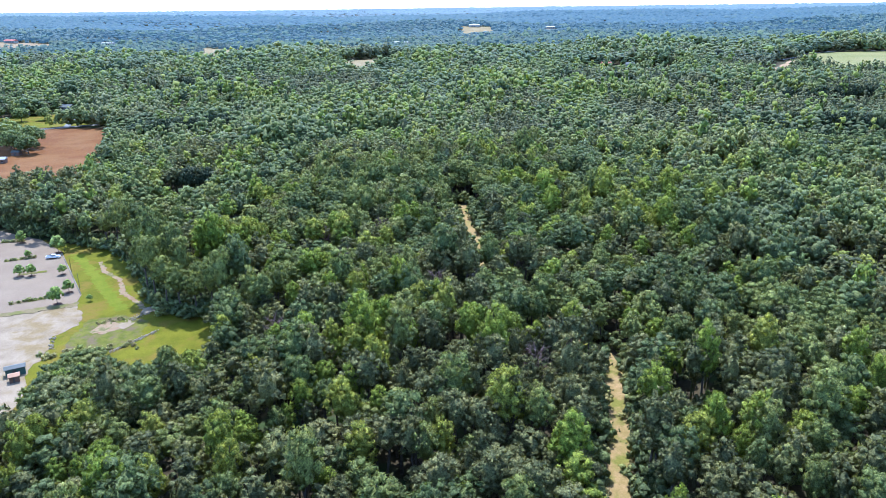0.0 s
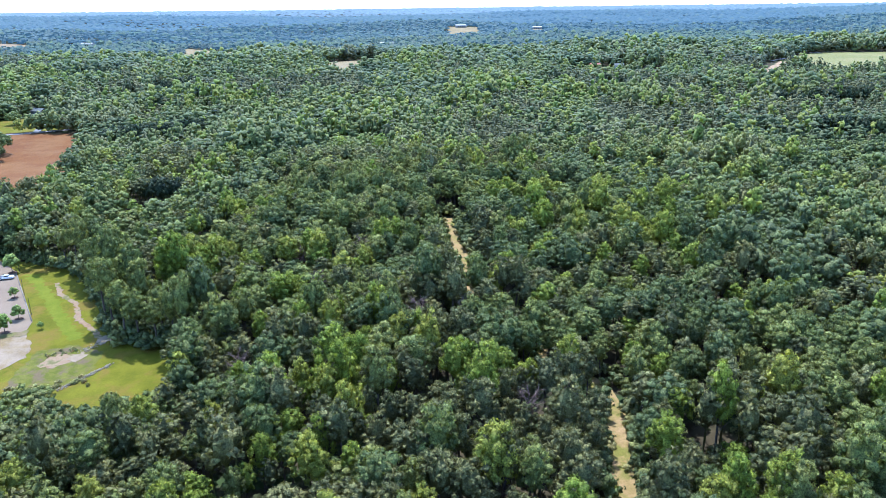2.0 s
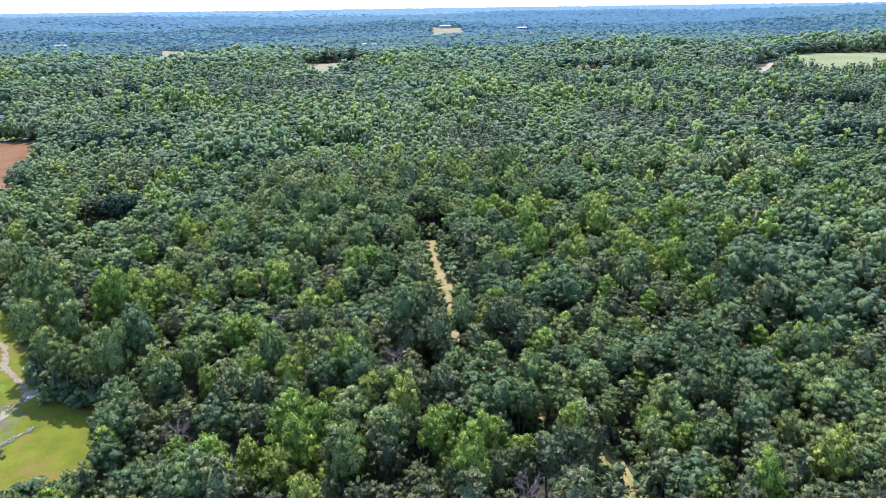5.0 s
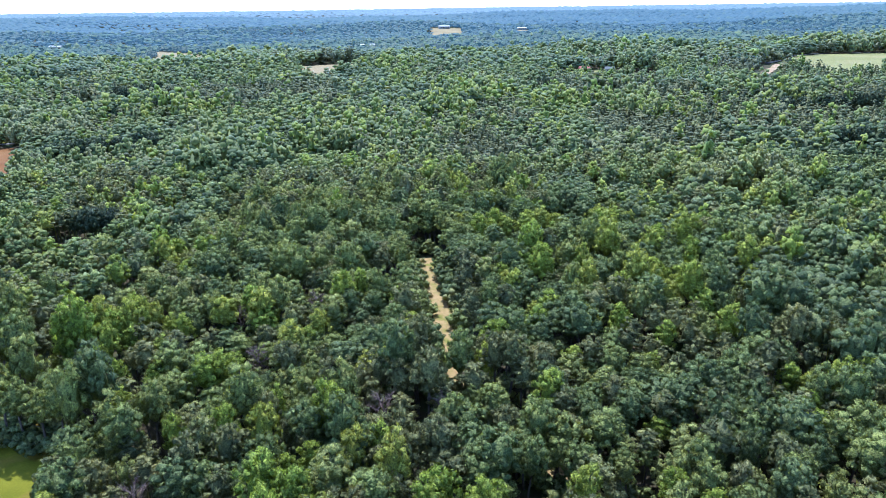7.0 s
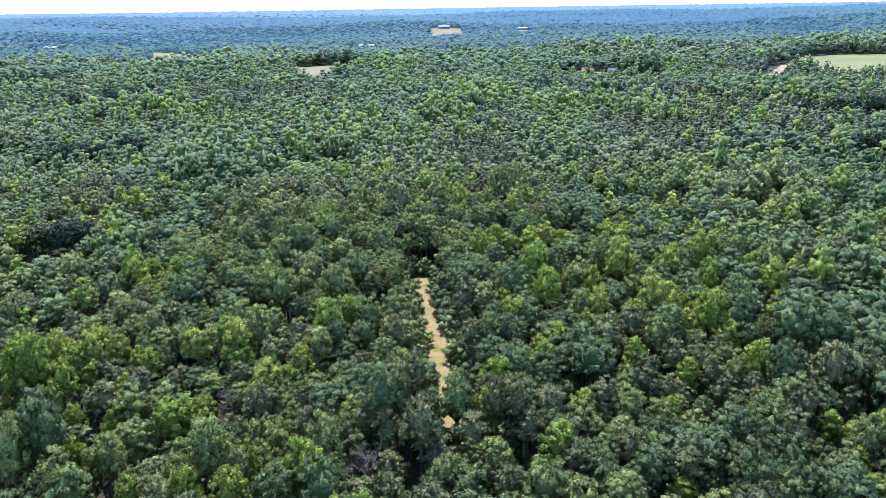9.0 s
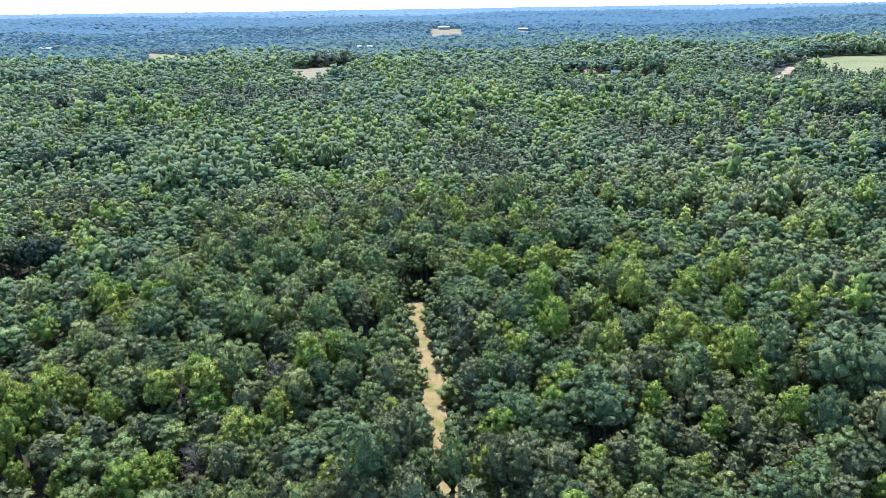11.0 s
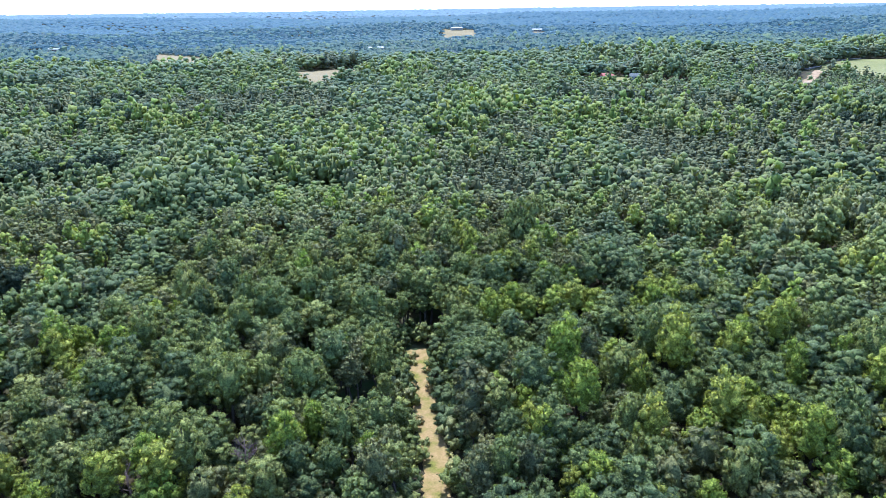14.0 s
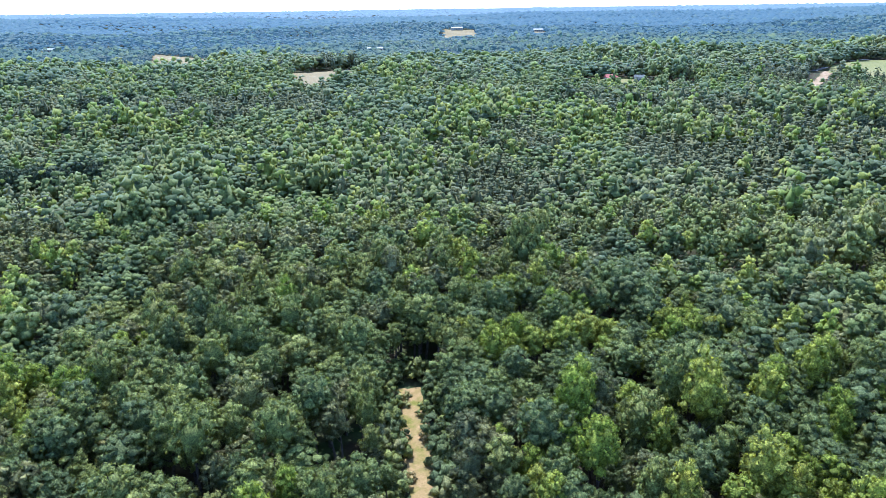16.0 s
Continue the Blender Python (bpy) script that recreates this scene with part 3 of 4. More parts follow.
NAME = {"oak": "oak_tree", "red_oak": "red_oak_tree", "hickory": "hickory_tree", "maple": "maple_tree", "pine": "pine_tree", "poplar": "tulip_tree"}


def near_tree(kind, variant):
    """One tree of the wood, with its trunk and crown."""
    top = new(NAME[kind])
    tagged(top, LABEL[kind], "tree", group="trees of the wood", kind="")
    v, f = trunk(kind, variant)
    new("trunk", mesh_of("trunk", v, f, bark)).parent = top
    v, f, n = crown(kind, 20 + variant, *NEAR_DETAIL[kind])
    new("crown", mesh_of("crown", v, f, NEAR_MATERIAL[kind], normals=n)).parent = top
    return top


rng, tx, ty = scattered(11, 82, 470, 5.7)
ok = ~cleared(tx, ty)
tx, ty = tx[ok], ty[ok]
tint = species(rng, tx, ty)
BRIGHT = [(20, 318), (84, 287), (45, 288), (35, 307), (-27, 334), (85, 335), (110, 333), (49, 343), (43, 264), (83, 236), (64, 237), (72, 250), (33, 291),
          (62, 257), (-14, 211), (-86, 257), (-76, 263), (-73, 246), (-80, 252), (-44, 121), (-43, 140), (-18, 129), (17, 146), (24, 124), (-24, 119), (-13, 161),
          (10, 182), (89, 138), (74, 129), (-37, 145), (-73, 132), (-57, 118), (90, 251), (41, 274)]
DEAD = [(-47, 271), (-25, 276), (11, 215), (-3, 216), (-37, 247), (-51, 195), (-120, 275), (23, 165), (32, 172)]
WALL = [(-152, 308), (-144, 302), (-138, 295), (-131, 288), (-126, 281), (-120, 273), (-114, 265), (-109, 257), (-103, 249), (-97, 243), (-91, 239), (-84, 236), (-77, 231), (-71, 225), (-67, 217)]
WALL = [(x - 3, y - 4) if y < 262 else (x, y) for x, y in WALL]
WALL += [(x + 5.5, y + 5.5) for x, y in WALL]
free = np.ones(len(tx), bool)
for bx, by in WALL:
    free &= np.hypot(tx - bx, ty - by) > 4.4
for bx, by in BRIGHT:
    free &= np.hypot(tx - bx, ty - by) > 3.2
for bx, by in DEAD:
    free &= np.hypot(tx - bx, ty - by) > 3.2
tx, ty, tint = tx[free], ty[free], tint[free]
tx, ty = np.append(tx, [q[0] for q in BRIGHT]), np.append(ty, [q[1] for q in BRIGHT])
tint = np.append(tint, np.linspace(0.83, 1.0, len(BRIGHT)))
tx, ty = np.append(tx, [q[0] for q in WALL]), np.append(ty, [q[1] for q in WALL])
tint = np.append(tint, 0.4 + 0.3 * rng.random(len(WALL)))
away = off_line([(8, 100), (12, 300)], tx, ty)
order = np.argsort(np.where(np.arange(len(tx)) >= len(tx) - len(WALL), 0, away))
count, single = dict.fromkeys(KINDS, 0), np.zeros(len(tx), bool)
tz = land(tx, ty)
rise = STAND_TALL[stand_of(tx, ty)] * (1 + 0.42 * smooth(34, 12, off_line(WALL[:15], tx, ty)))
for i in order:
    kind = KINDS[int(kind_of(tint[i]))]
    if count[kind] >= 290:
        continue
    variant = int(rng.integers(0, 6))
    s = float(np.clip(np.exp(rng.normal(0.0, 0.18)), 0.65, 1.35)) if i < len(tx) - len(WALL) else float(rng.uniform(1.0, 1.2) + (0.14 if ty[i] < 262 else 0))
    place = Matrix.LocRotScale((tx[i], ty[i], tz[i]), Euler((rng.normal(0, 0.03), rng.normal(0, 0.03), rng.uniform(0, 6.28))), None)
    if (kind, variant) not in PROTO:
        ob = PROTO[kind, variant] = near_tree(kind, variant)
        ob.matrix_basis = place
    else:
        ob = copy_thing(PROTO[kind, variant], place)
    ob.scale = (s, s, s ** 0.75 * float(rng.uniform(0.8, 1.18) * rise[i]))
    count[kind] += 1
    single[i] = True

EDGES = [q + q[:1] for q in (MEADOW, LOT, GRAVEL, BROWN)] + [TRAIL]
bx, by = np.meshgrid(np.arange(-330, 60, 3.4), np.arange(110, 500, 3.4))
bx, by = bx.ravel() + rng.uniform(-1.3, 1.3, bx.size), by.ravel() + rng.uniform(-1.3, 1.3, bx.size)
near_edge = np.min([off_line(q, bx, by) for q in EDGES], axis=0)
keep = ~open_ground(bx, by) & (near_edge > 1.0) & (near_edge < 10) & (off_line(TRAIL, bx, by) > 3.2) & (off_line(TRAIL, bx, by) > 3.0) & (np.abs(bx) < 0.66 * by + 20)
bx, by = bx[keep], by[keep]
foot = np.repeat(np.array(WALL[:15], float), 5, axis=0) + rng.normal(0, 2.2, (75, 2))
bx, by = np.append(bx, foot[:, 0]), np.append(by, foot[:, 1])
plant("undergrowth", rng, bx, by, np.clip(species(rng, bx, by), 0.3, 0.8), (0, 5, 12, 0, 7, 0.3), wood_leaf, "dense dark green undergrowth along the edge of the woods", only="bush")
THICKET = [(-119, 196), (-108, 200), (-98, 188), (-82, 190), (-68, 192), (-67, 166), (-76, 156), (-92, 144), (-108, 144), (-113, 170)]
bx, by = np.meshgrid(np.arange(-130, -64, 2.9), np.arange(142, 202, 2.9))
bx, by = bx.ravel() + rng.uniform(-1.2, 1.2, bx.size), by.ravel() + rng.uniform(-1.2, 1.2, bx.size)
keep = inside(THICKET, bx, by)
plant("thicket", rng, bx[keep], by[keep], np.clip(species(rng, bx[keep], by[keep]), 0.35, 0.88), (0, 6, 36, 0, 12, 0.20), wood_leaf, "dense green thicket of low trees beside the gravel", scale=1.45, only="bush")
aside = ~single & (away < 112)
plant("woodland", rng, tx[aside], ty[aside], tint[aside], (1, 9, 40, 0, 7, 0.34), wood_leaf, "mixed green broadleaf and pine woods beside the trail", trunks=True)
rest = ~single & (away >= 112)
plant("woodland_slope", rng, tx[rest], ty[rest], tint[rest], (0, 8, 28, 0, 2, 0.46), wood_leaf, "mixed green broadleaf and pine woods on rolling ground", trunks=True)
bx, by = np.meshgrid(np.arange(-150, 152, 6.6), np.arange(-90, 82, 5.9))
bx, by = bx.ravel() + rng.uniform(-2.5, 2.5, bx.size), by.ravel() + rng.uniform(-2.5, 2.5, bx.size)
keep = np.hypot(bx, by + 20) < 165
plant("woodland_behind", rng, bx[keep], by[keep], species(rng, bx[keep], by[keep]), (0, 6, 8, 0), wood_leaf, "mixed green woods on the near side of the trail", trunks=True)
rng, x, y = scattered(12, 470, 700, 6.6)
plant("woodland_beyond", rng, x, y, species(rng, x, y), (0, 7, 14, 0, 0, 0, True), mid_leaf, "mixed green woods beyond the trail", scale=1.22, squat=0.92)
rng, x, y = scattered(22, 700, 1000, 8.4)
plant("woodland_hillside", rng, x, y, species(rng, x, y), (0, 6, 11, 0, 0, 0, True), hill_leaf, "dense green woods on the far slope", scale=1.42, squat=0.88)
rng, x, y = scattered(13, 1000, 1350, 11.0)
plant("distant_woods", rng, x, y, species(rng, x, y), (0, 6, 8, 0, 0, 0, True), far_leaf, "green woods in the distance with bluish haze in the leaf colour", scale=1.75, squat=0.82)
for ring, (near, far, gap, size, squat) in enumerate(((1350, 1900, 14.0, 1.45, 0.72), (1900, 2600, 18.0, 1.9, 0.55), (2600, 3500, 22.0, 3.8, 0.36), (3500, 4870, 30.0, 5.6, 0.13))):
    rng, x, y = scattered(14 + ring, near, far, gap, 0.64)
    plant("backdrop_woods", rng, x, y, species(rng, x, y), (0, 5, (3, 2, 0, 0)[ring], 0, 0, 0, True), BACKDROP[ring], "woods towards the horizon with blue haze painted into their leaves", scale=size, squat=squat, calm=1.3)


# ---- things on the open ground ----
def part(name, bm, material, parent, label=""):
    me = bpy.data.meshes.new(name)
    bm.to_mesh(me)
    bm.free()
    me.materials.append(material)
    ob = new(name, me)
    ob.parent = parent
    if label:
        ob["label"] = label
    return ob


def box(sx, sy, sz, at=(0, 0, 0), bevel=0.0, taper=1.0):
    """A box standing on at, its upper face drawn in by taper."""
    bm = bmesh.new()
    bmesh.ops.create_cube(bm, size=1.0)
    for v in bm.verts:
        k = taper if v.co.z > 0 else 1.0
        v.co = Vector((v.co.x * sx * k + at[0], v.co.y * sy * k + at[1], (v.co.z + 0.5) * sz + at[2]))
    if bevel:
        bmesh.ops.bevel(bm, geom=list(bm.edges), offset=bevel, segments=2, affect="EDGES", profile=0.6)
    return bm


def disc(radius, width, at, sides=16, axis="Y"):
    bm = bmesh.new()
    bmesh.ops.create_cone(bm, cap_ends=True, segments=sides, radius1=radius, radius2=radius, depth=width)
    m = Matrix.Rotation(radians(90), 4, "X") if axis == "Y" else Matrix.Identity(4)
    bmesh.ops.transform(bm, matrix=Matrix.Translation(at) @ m, verts=bm.verts)
    return bm


def plain(name, colour, rough=0.5, metal=0.0, size=1.5):
    """Paint, glass or metal with a little dirt on it."""
    m, t, p = nodes_of(name)
    dirt = ramp(t, noise_of(t, size, 5, 0.65), [(0.3, (0.78, 0.77, 0.75)), (0.6, (1.0, 1.0, 1.0))])
    t.links.new(mixed(t, 1.0, colour, dirt, "MULTIPLY"), p.inputs["Base Color"])
    p.inputs["Roughness"].default_value, p.inputs["Metallic"].default_value = rough, metal
    return m


def on_land(ob, x, y, turn=0.0, lift=0.0, scale=1.0):
    ob.matrix_basis = Matrix.LocRotScale((x, y, float(land(x, y)) + lift), Euler((0, 0, radians(turn))), (scale, scale, scale))
    return ob


white_paint = plain("white car paint", (0.62, 0.64, 0.68), 0.3)
glass_dark = plain("dark car glass", (0.03, 0.035, 0.04), 0.12)
rubber = plain("tyre rubber", (0.03, 0.03, 0.03), 0.85)
alloy = plain("alloy", (0.5, 0.5, 0.52), 0.35, 0.9)
bed_liner = plain("black bed liner", (0.035, 0.037, 0.04), 0.8)
dark_steel = plain("dark steel", (0.06, 0.06, 0.065), 0.5, 0.4)
concrete = surface("concrete", (0.130, 0.115, 0.098), (0.168, 0.150, 0.130), 1.2, 0.15)
green_wall = plain("green sheet metal", (0.035, 0.085, 0.075), 0.5)
grey_roof = plain("grey sheet roof", (0.085, 0.09, 0.085), 0.9)
rust_roof = plain("faded orange sheet", (0.27, 0.15, 0.09), 0.9)
pale_wall = plain("white siding", (0.24, 0.24, 0.232), 0.8)
red_roof = plain("red roof tiles", (0.30, 0.075, 0.055), 0.8)
brown_wall = plain("brown boards", (0.12, 0.07, 0.05), 0.8)
white_roof = plain("white metal roof", (0.22, 0.22, 0.225), 0.7)
mulch = surface("dark mulch", (0.05, 0.03, 0.022), (0.09, 0.055, 0.04), 0.5, 0.15)
road_mat = surface("pale road", (0.12, 0.12, 0.124), (0.158, 0.154, 0.158), 6.0, 0.3)
sand = surface("pale sand", (0.180, 0.135, 0.090), (0.225, 0.175, 0.122), 2.5, 0.3)
young_leaf = foliage("young tree leaves", [(0.0, (0.19, 0.26, 0.07)), (1.0, (0.25, 0.31, 0.10))])
shrub_leaf = foliage("shrub leaves", [(0.0, (0.21, 0.23, 0.09)), (0.6, (0.27, 0.26, 0.11)), (1.0, (0.32, 0.24, 0.13))])

# bare and rough ground
patch("rough_ground", [(-124, 208), (-112, 205), (-101, 214), (-104, 231), (-116, 236), (-126, 232)], rough_grass, 0.20, "yellowish rough weedy grass round the ditch", "grass", 3.0, 0.7, 21)
patch("bare_clay", [(-122, 222), (-120, 227), (-117, 230), (-112, 229), (-111, 224), (-115, 220)], clay, 0.24, "reddish bare clay in the grass", "soil", 2.0, 0.5, 22)
patch("bare_sand", [(-114, 226), (-111, 231), (-108, 229), (-110, 224)], sand, 0.28, "pale washed-out sand", "soil", 1.5, 0.4, 23)
patch("wash_sand", [(-110, 240), (-107, 244), (-104, 239), (-107, 235)], sand, 0.24, "pale washed-out sand beside the ditch", "soil", 1.5, 0.4, 24)
patch("ditch", strip([(-148, 291), (-141, 279), (-130, 269), (-123.5, 256), (-115, 247), (-109, 240)], 0.9), clay, 0.24, "eroded orange clay ditch down the grass slope", "ditch", 1.5, 0.35, 25)
patch("grass_bank", strip([(-165, 303), (-152, 287), (-140, 271), (-128, 254), (-117, 240)], 2.2), surface("fresh grass", (0.092, 0.108, 0.008), (0.116, 0.122, 0.011), 3.0, 0.3), 0.21, "vivid yellow-green strip of fresh grass", "grass", 2.0, 0.6, 26)
patch("lot_verge", strip([(-200, 226), (-180, 232), (-160, 236), (-145, 243), (-136, 246)], 1.9), surface("tan dry weeds and dust", (0.120, 0.092, 0.046), (0.160, 0.124, 0.068), 3.0, 0.3, third=(0.105, 0.098, 0.030), third_size=4.0), 0.34, "dry weedy strip between asphalt and gravel", "grass", 1.5, 0.5, 27)
patch("lawn", LAWN, grass_mat, 0.3, "green lawns beside the road", "grass", 14.0, 1.0, 28)
patch("road", strip([(-470, 600), (-420, 630), (-373, 660), (-340, 676), (-300, 692)], 3.6), road_mat, 0.5, "pale grey country road behind the ploughed field", "road", 6.0)
patch("driveway", strip([(-352, 674), (-368, 722), (-388, 755), (-398, 772)], 3.0), road_mat, 0.55, "pale driveway between lawns", "driveway", 5.0)
patch("yard", YARD, field_green, 0.5, "pale grass yard round two houses", "grass", 14.0, 1.0, 30)
patch("yard_road", strip([(150, 975), (200, 968), (250, 966), (300, 972), (340, 985)], 5.0), road_mat, 0.8, "pale road in front of the houses", "road", 8.0)
patch("field_road", strip([(500, 1095), (530, 1125), (560, 1168), (640, 1208), (740, 1222)], 4.0), road_mat, 0.9, "pale road along the hay field", "road", 10.0)
patch("forest_opening", strip(OPENING, 8.0), track_mat, 0.5, "strip of orange bare earth among the trees", "soil", 4.0, 0.8, 31)
for number, (cx, cy, half, deep) in enumerate(GLADES):
    k = (cy - deep) / cy
    shape = [(cx - half, cy), (cx + half, cy - 8), (cx * k + half, cy - deep), (cx * k - half, cy - deep)]
    patch("far_clearing", shape, (field_straw, field_straw, field_straw, field_green, field_straw, field_green, clay, sand)[number], 1.0,
          "reddish bare clearing far off in the woods" if number == 6 else "pale clearing far off in the woods", "clearing", 40.0, 3.0, 40 + number)


def young_tree(variant):
    top = new("ornamental_tree")
    tagged(top, "small round green tree planted in the car park", "tree", group="trees of the car park")
    v, f = tube([(0, 0, -0.3), (0.05, 0, 1.5), (0, 0.05, 3.4), (0, 0, 5.4)], (0.13, 0.10, 0.07, 0.02), 6)
    for k in range(5):
        a = 1.3 * k
        lv, lf = tube([(0, 0, 1.7 + 0.4 * k), (math.cos(a) * 0.7, math.sin(a) * 0.7, 2.3 + 0.4 * k), (math.cos(a) * 1.3, math.sin(a) * 1.3, 3.0 + 0.4 * k)], (0.05, 0.035, 0.015), 4)
        v, f = joined([(v, f), (lv, lf)])
    new("trunk", mesh_of("trunk", v, f, bark)).parent = top
    v, f, n = crown("young", 70 + variant, 1, 7, 30, 1, 10, 0.15)
    new("crown", mesh_of("crown", v, f, young_leaf, normals=n)).parent = top
    return top


YOUNG = [(-133, 249, 0.45), (-144, 246.5, 1.12), (-145, 257.5, 0.85), (-157, 277, 0.72), (-173, 305, 1.3), (-174, 275.5, 0.85), (-169.5, 276, 0.85), (-183, 298.5, 0.6), (-197, 319, 0.95)]
first = None
for k, (x, y, size) in enumerate(YOUNG):
    first = young_tree(k % 3)
    on_land(first, x, y, 50 * k, 0.3 if k else 0.16, size)
    if k:
        ring = new("mulch_bed", mesh_of("mulch_bed", *[q for q in joined([(np.column_stack([np.append(0, np.cos(np.arange(14) * 0.4488) * (1.5 + 0.2 * np.sin(np.arange(14) * 2.1))), np.append(0, np.sin(np.arange(14) * 0.4488) * 1.4), np.append(0.14, np.zeros(14))]), np.array([(0, i + 1, (i + 1) % 14 + 1) for i in range(14)]))])], mulch))
        tagged(ring, "dark mulch round a planted tree", "mulch", kind="structure")
        on_land(ring, x, y, 0, 0.31, 0.6 + 0.5 * size)


def shrub(variant, leaf):
    v, f, n = crown("shrub", 90 + variant, 1, 5, 12, 0, 6, 0.12)
    return mesh_of("shrub", v, f, leaf, normals=n)


SHRUBS = [shrub(k, shrub_leaf) for k in range(4)]
rng = np.random.default_rng(5)


def shrub_row(ends, count, group, label, size, lift, spread):
    (x0, y0), (x1, y1) = ends
    for k in range(count):
        f = (k + 0.5) / count
        ob = new("shrub", SHRUBS[k % 4])
        tagged(ob, label, "shrub", group=group)
        on_land(ob, x0 + f * (x1 - x0) + rng.normal(0, spread), y0 + f * (y1 - y0) + rng.normal(0, spread), rng.uniform(0, 360), lift, size * rng.uniform(0.7, 1.2))


for ends in (((-162, 246.5), (-150, 252.5)), ((-191, 294), (-180, 299.5)), ((-207, 319), (-197, 321.5)), ((-176, 277.5), (-166, 281))):
    (x0, y0), (x1, y1) = ends
    patch("planting_bed", strip([ends[0], ((x0 + x1) / 2, (y0 + y1) / 2), ends[1]], 1.1), rough_grass, 0.42, "weedy planting island in the asphalt", "planting bed", 1.0, 0.2, 33)
    if y0 < 270 or y0 > 290:
        shrub_row(ends, 7, "shrubs of the planting islands", "low olive green shrub in a planting island", 1.0, 0.42, 0.25)
shrub_row(((-127, 204), (-112, 206)), 16, "weeds round the ditch", "low dull green shrub at the edge of the gravel", 1.3, 0.1, 1.6)
shrub_row(((-112, 206), (-98, 212)), 14, "weeds round the ditch", "low dull green shrub beside the stone ditch", 0.9, 0.1, 1.4)
shrub_row(((-122, 229), (-113, 233)), 12, "weeds round the ditch", "low brownish weed clump on bare clay", 0.6, 0.1, 1.0)
for k in range(len(TRAIL) - 1):
    a, b = TRAIL[k], TRAIL[k + 1]
    side = 3.0 if k % 2 else -3.0
    shrub_row(((a[0] + side, a[1]), (b[0] + side, b[1])), 3, "scrub along the trail", "olive green scrub bush at the trail's edge", 1.5, 0.0, 0.9)


# stones
def stone_mesh(seed):
    r = np.random.default_rng(seed)
    v = BALLS[1][0] * r.uniform(0.72, 1.15, (12, 1)) * np.array([1.0, r.uniform(0.6, 0.9), r.uniform(0.45, 0.7)])
    return mesh_of("stone", v, BALLS[1][1], stone_mat)


STONES = [stone_mesh(k) for k in range(6)]


def stone_bank(name, label, line, half, count, size):
    top = tagged(new(name), label, "riprap")
    mid = line[len(line) // 2]
    on_land(top, *mid)
    p = np.array(line, float)
    for k in range(count):
        f = rng.uniform(0, len(p) - 1.001)
        q = p[int(f)] * (1 - f % 1) + p[int(f) + 1] * (f % 1) + rng.uniform(-half, half, 2)
        ob = new("stone", STONES[k % 6])
        ob.parent = top
        s = size * rng.uniform(0.6, 1.4)
        ob.matrix_basis = Matrix.LocRotScale((q[0] - mid[0], q[1] - mid[1], float(land(q[0], q[1]) - land(*mid)) + 0.15 + 0.3 * s), Euler(rng.uniform(0, 6.28, 3)), (s, s, s))
    return top


stone_bank("stone_ditch", "line of grey riprap stones across the grass", [(-107, 207), (-104, 212), (-101, 217), (-97.5, 222.5)], 0.8, 230, 0.30)
stone_bank("stone_heap", "heap of grey stones at the ditch's foot", [(-111, 231), (-109, 234), (-107, 238)], 1.3, 90, 0.32)
stone_bank("stone_edge", "row of pale boulders at the gravel's edge", [(-131, 218), (-129, 213), (-127, 209)], 0.8, 26, 0.42)


# the pickup
def pickup_truck():
    top = tagged(new("pickup_truck"), "white pickup truck with a black bed parked at the asphalt's edge", "pickup truck")
    part("body", box(5.7, 1.95, 0.62, (0, 0, 0.48), 0.1, 0.97), white_paint, top)
    part("hood", box(1.5, 1.8, 0.2, (1.95, 0, 1.08), 0.07, 0.93), white_paint, top)
    cab = part("cab", box(2.1, 1.82, 0.82, (0.25, 0, 1.08), 0.12, 0.8), white_paint, top)
    part("windscreen", box(0.08, 1.4, 0.5, (1.2, 0, 1.2), 0.01), glass_dark, cab)
    part("rear_window", box(0.08, 1.4, 0.45, (-0.72, 0, 1.24), 0.01), glass_dark, cab)
    for side in (1, -1):
        part("side_window", box(1.5, 0.06, 0.42, (0.25, side * 0.86, 1.26), 0.01), glass_dark, cab)
    part("bed", box(1.75, 1.6, 0.06, (-1.85, 0, 1.1), 0.01), bed_liner, top)
    for side in (1, -1):
        part("bed_side", box(1.9, 0.12, 0.32, (-1.85, side * 0.88, 1.08), 0.03), white_paint, top)
    part("tailgate", box(0.1, 1.75, 0.32, (-2.78, 0, 1.08), 0.03), white_paint, top)
    part("front_bumper", box(0.2, 1.8, 0.25, (2.88, 0, 0.5), 0.05), alloy, top)
    part("rear_bumper", box(0.2, 1.8, 0.22, (-2.9, 0, 0.5), 0.05), alloy, top)
    for x in (1.75, -1.75):
        for side in (1, -1):
            wheel = new("wheel")
            wheel.parent = top
            part("tyre", disc(0.4, 0.27, (x, side * 0.86, 0.4)), rubber, wheel)
            part("rim", disc(0.24, 0.29, (x, side * 0.86, 0.4), 10), alloy, wheel)
    return top


on_land(pickup_truck(), -171.5, 297.5, 12, 0.30)


# poles and kerb at the edge of the car park
def pole():
    top = tagged(new("pole"), "tall thin dark metal pole beside the car park", "pole", group="poles of the car park")
    part("footing", disc(0.22, 0.3, (0, 0, 0.15), 10, "Z"), concrete, top)
    v, f = tube([(0, 0, 0.2), (0, 0, 3.5), (0, 0, 6.6)], (0.10, 0.085, 0.06), 8)
    ob = new("shaft", mesh_of("shaft", v, f, dark_steel))
    ob.parent = top
    part("cap", disc(0.08, 0.08, (0, 0, 6.62), 8, "Z"), dark_steel, top)
    return top


for k, (x, y) in enumerate(((-155, 280), (-142.5, 261), (-171, 306.5))):
    on_land(pole(), x, y, 0, 0.1)
kerb_line = np.array([(-172, 305.5), (-161, 288.5), (-150, 271.5), (-139.4, 255.2)])
pieces = []
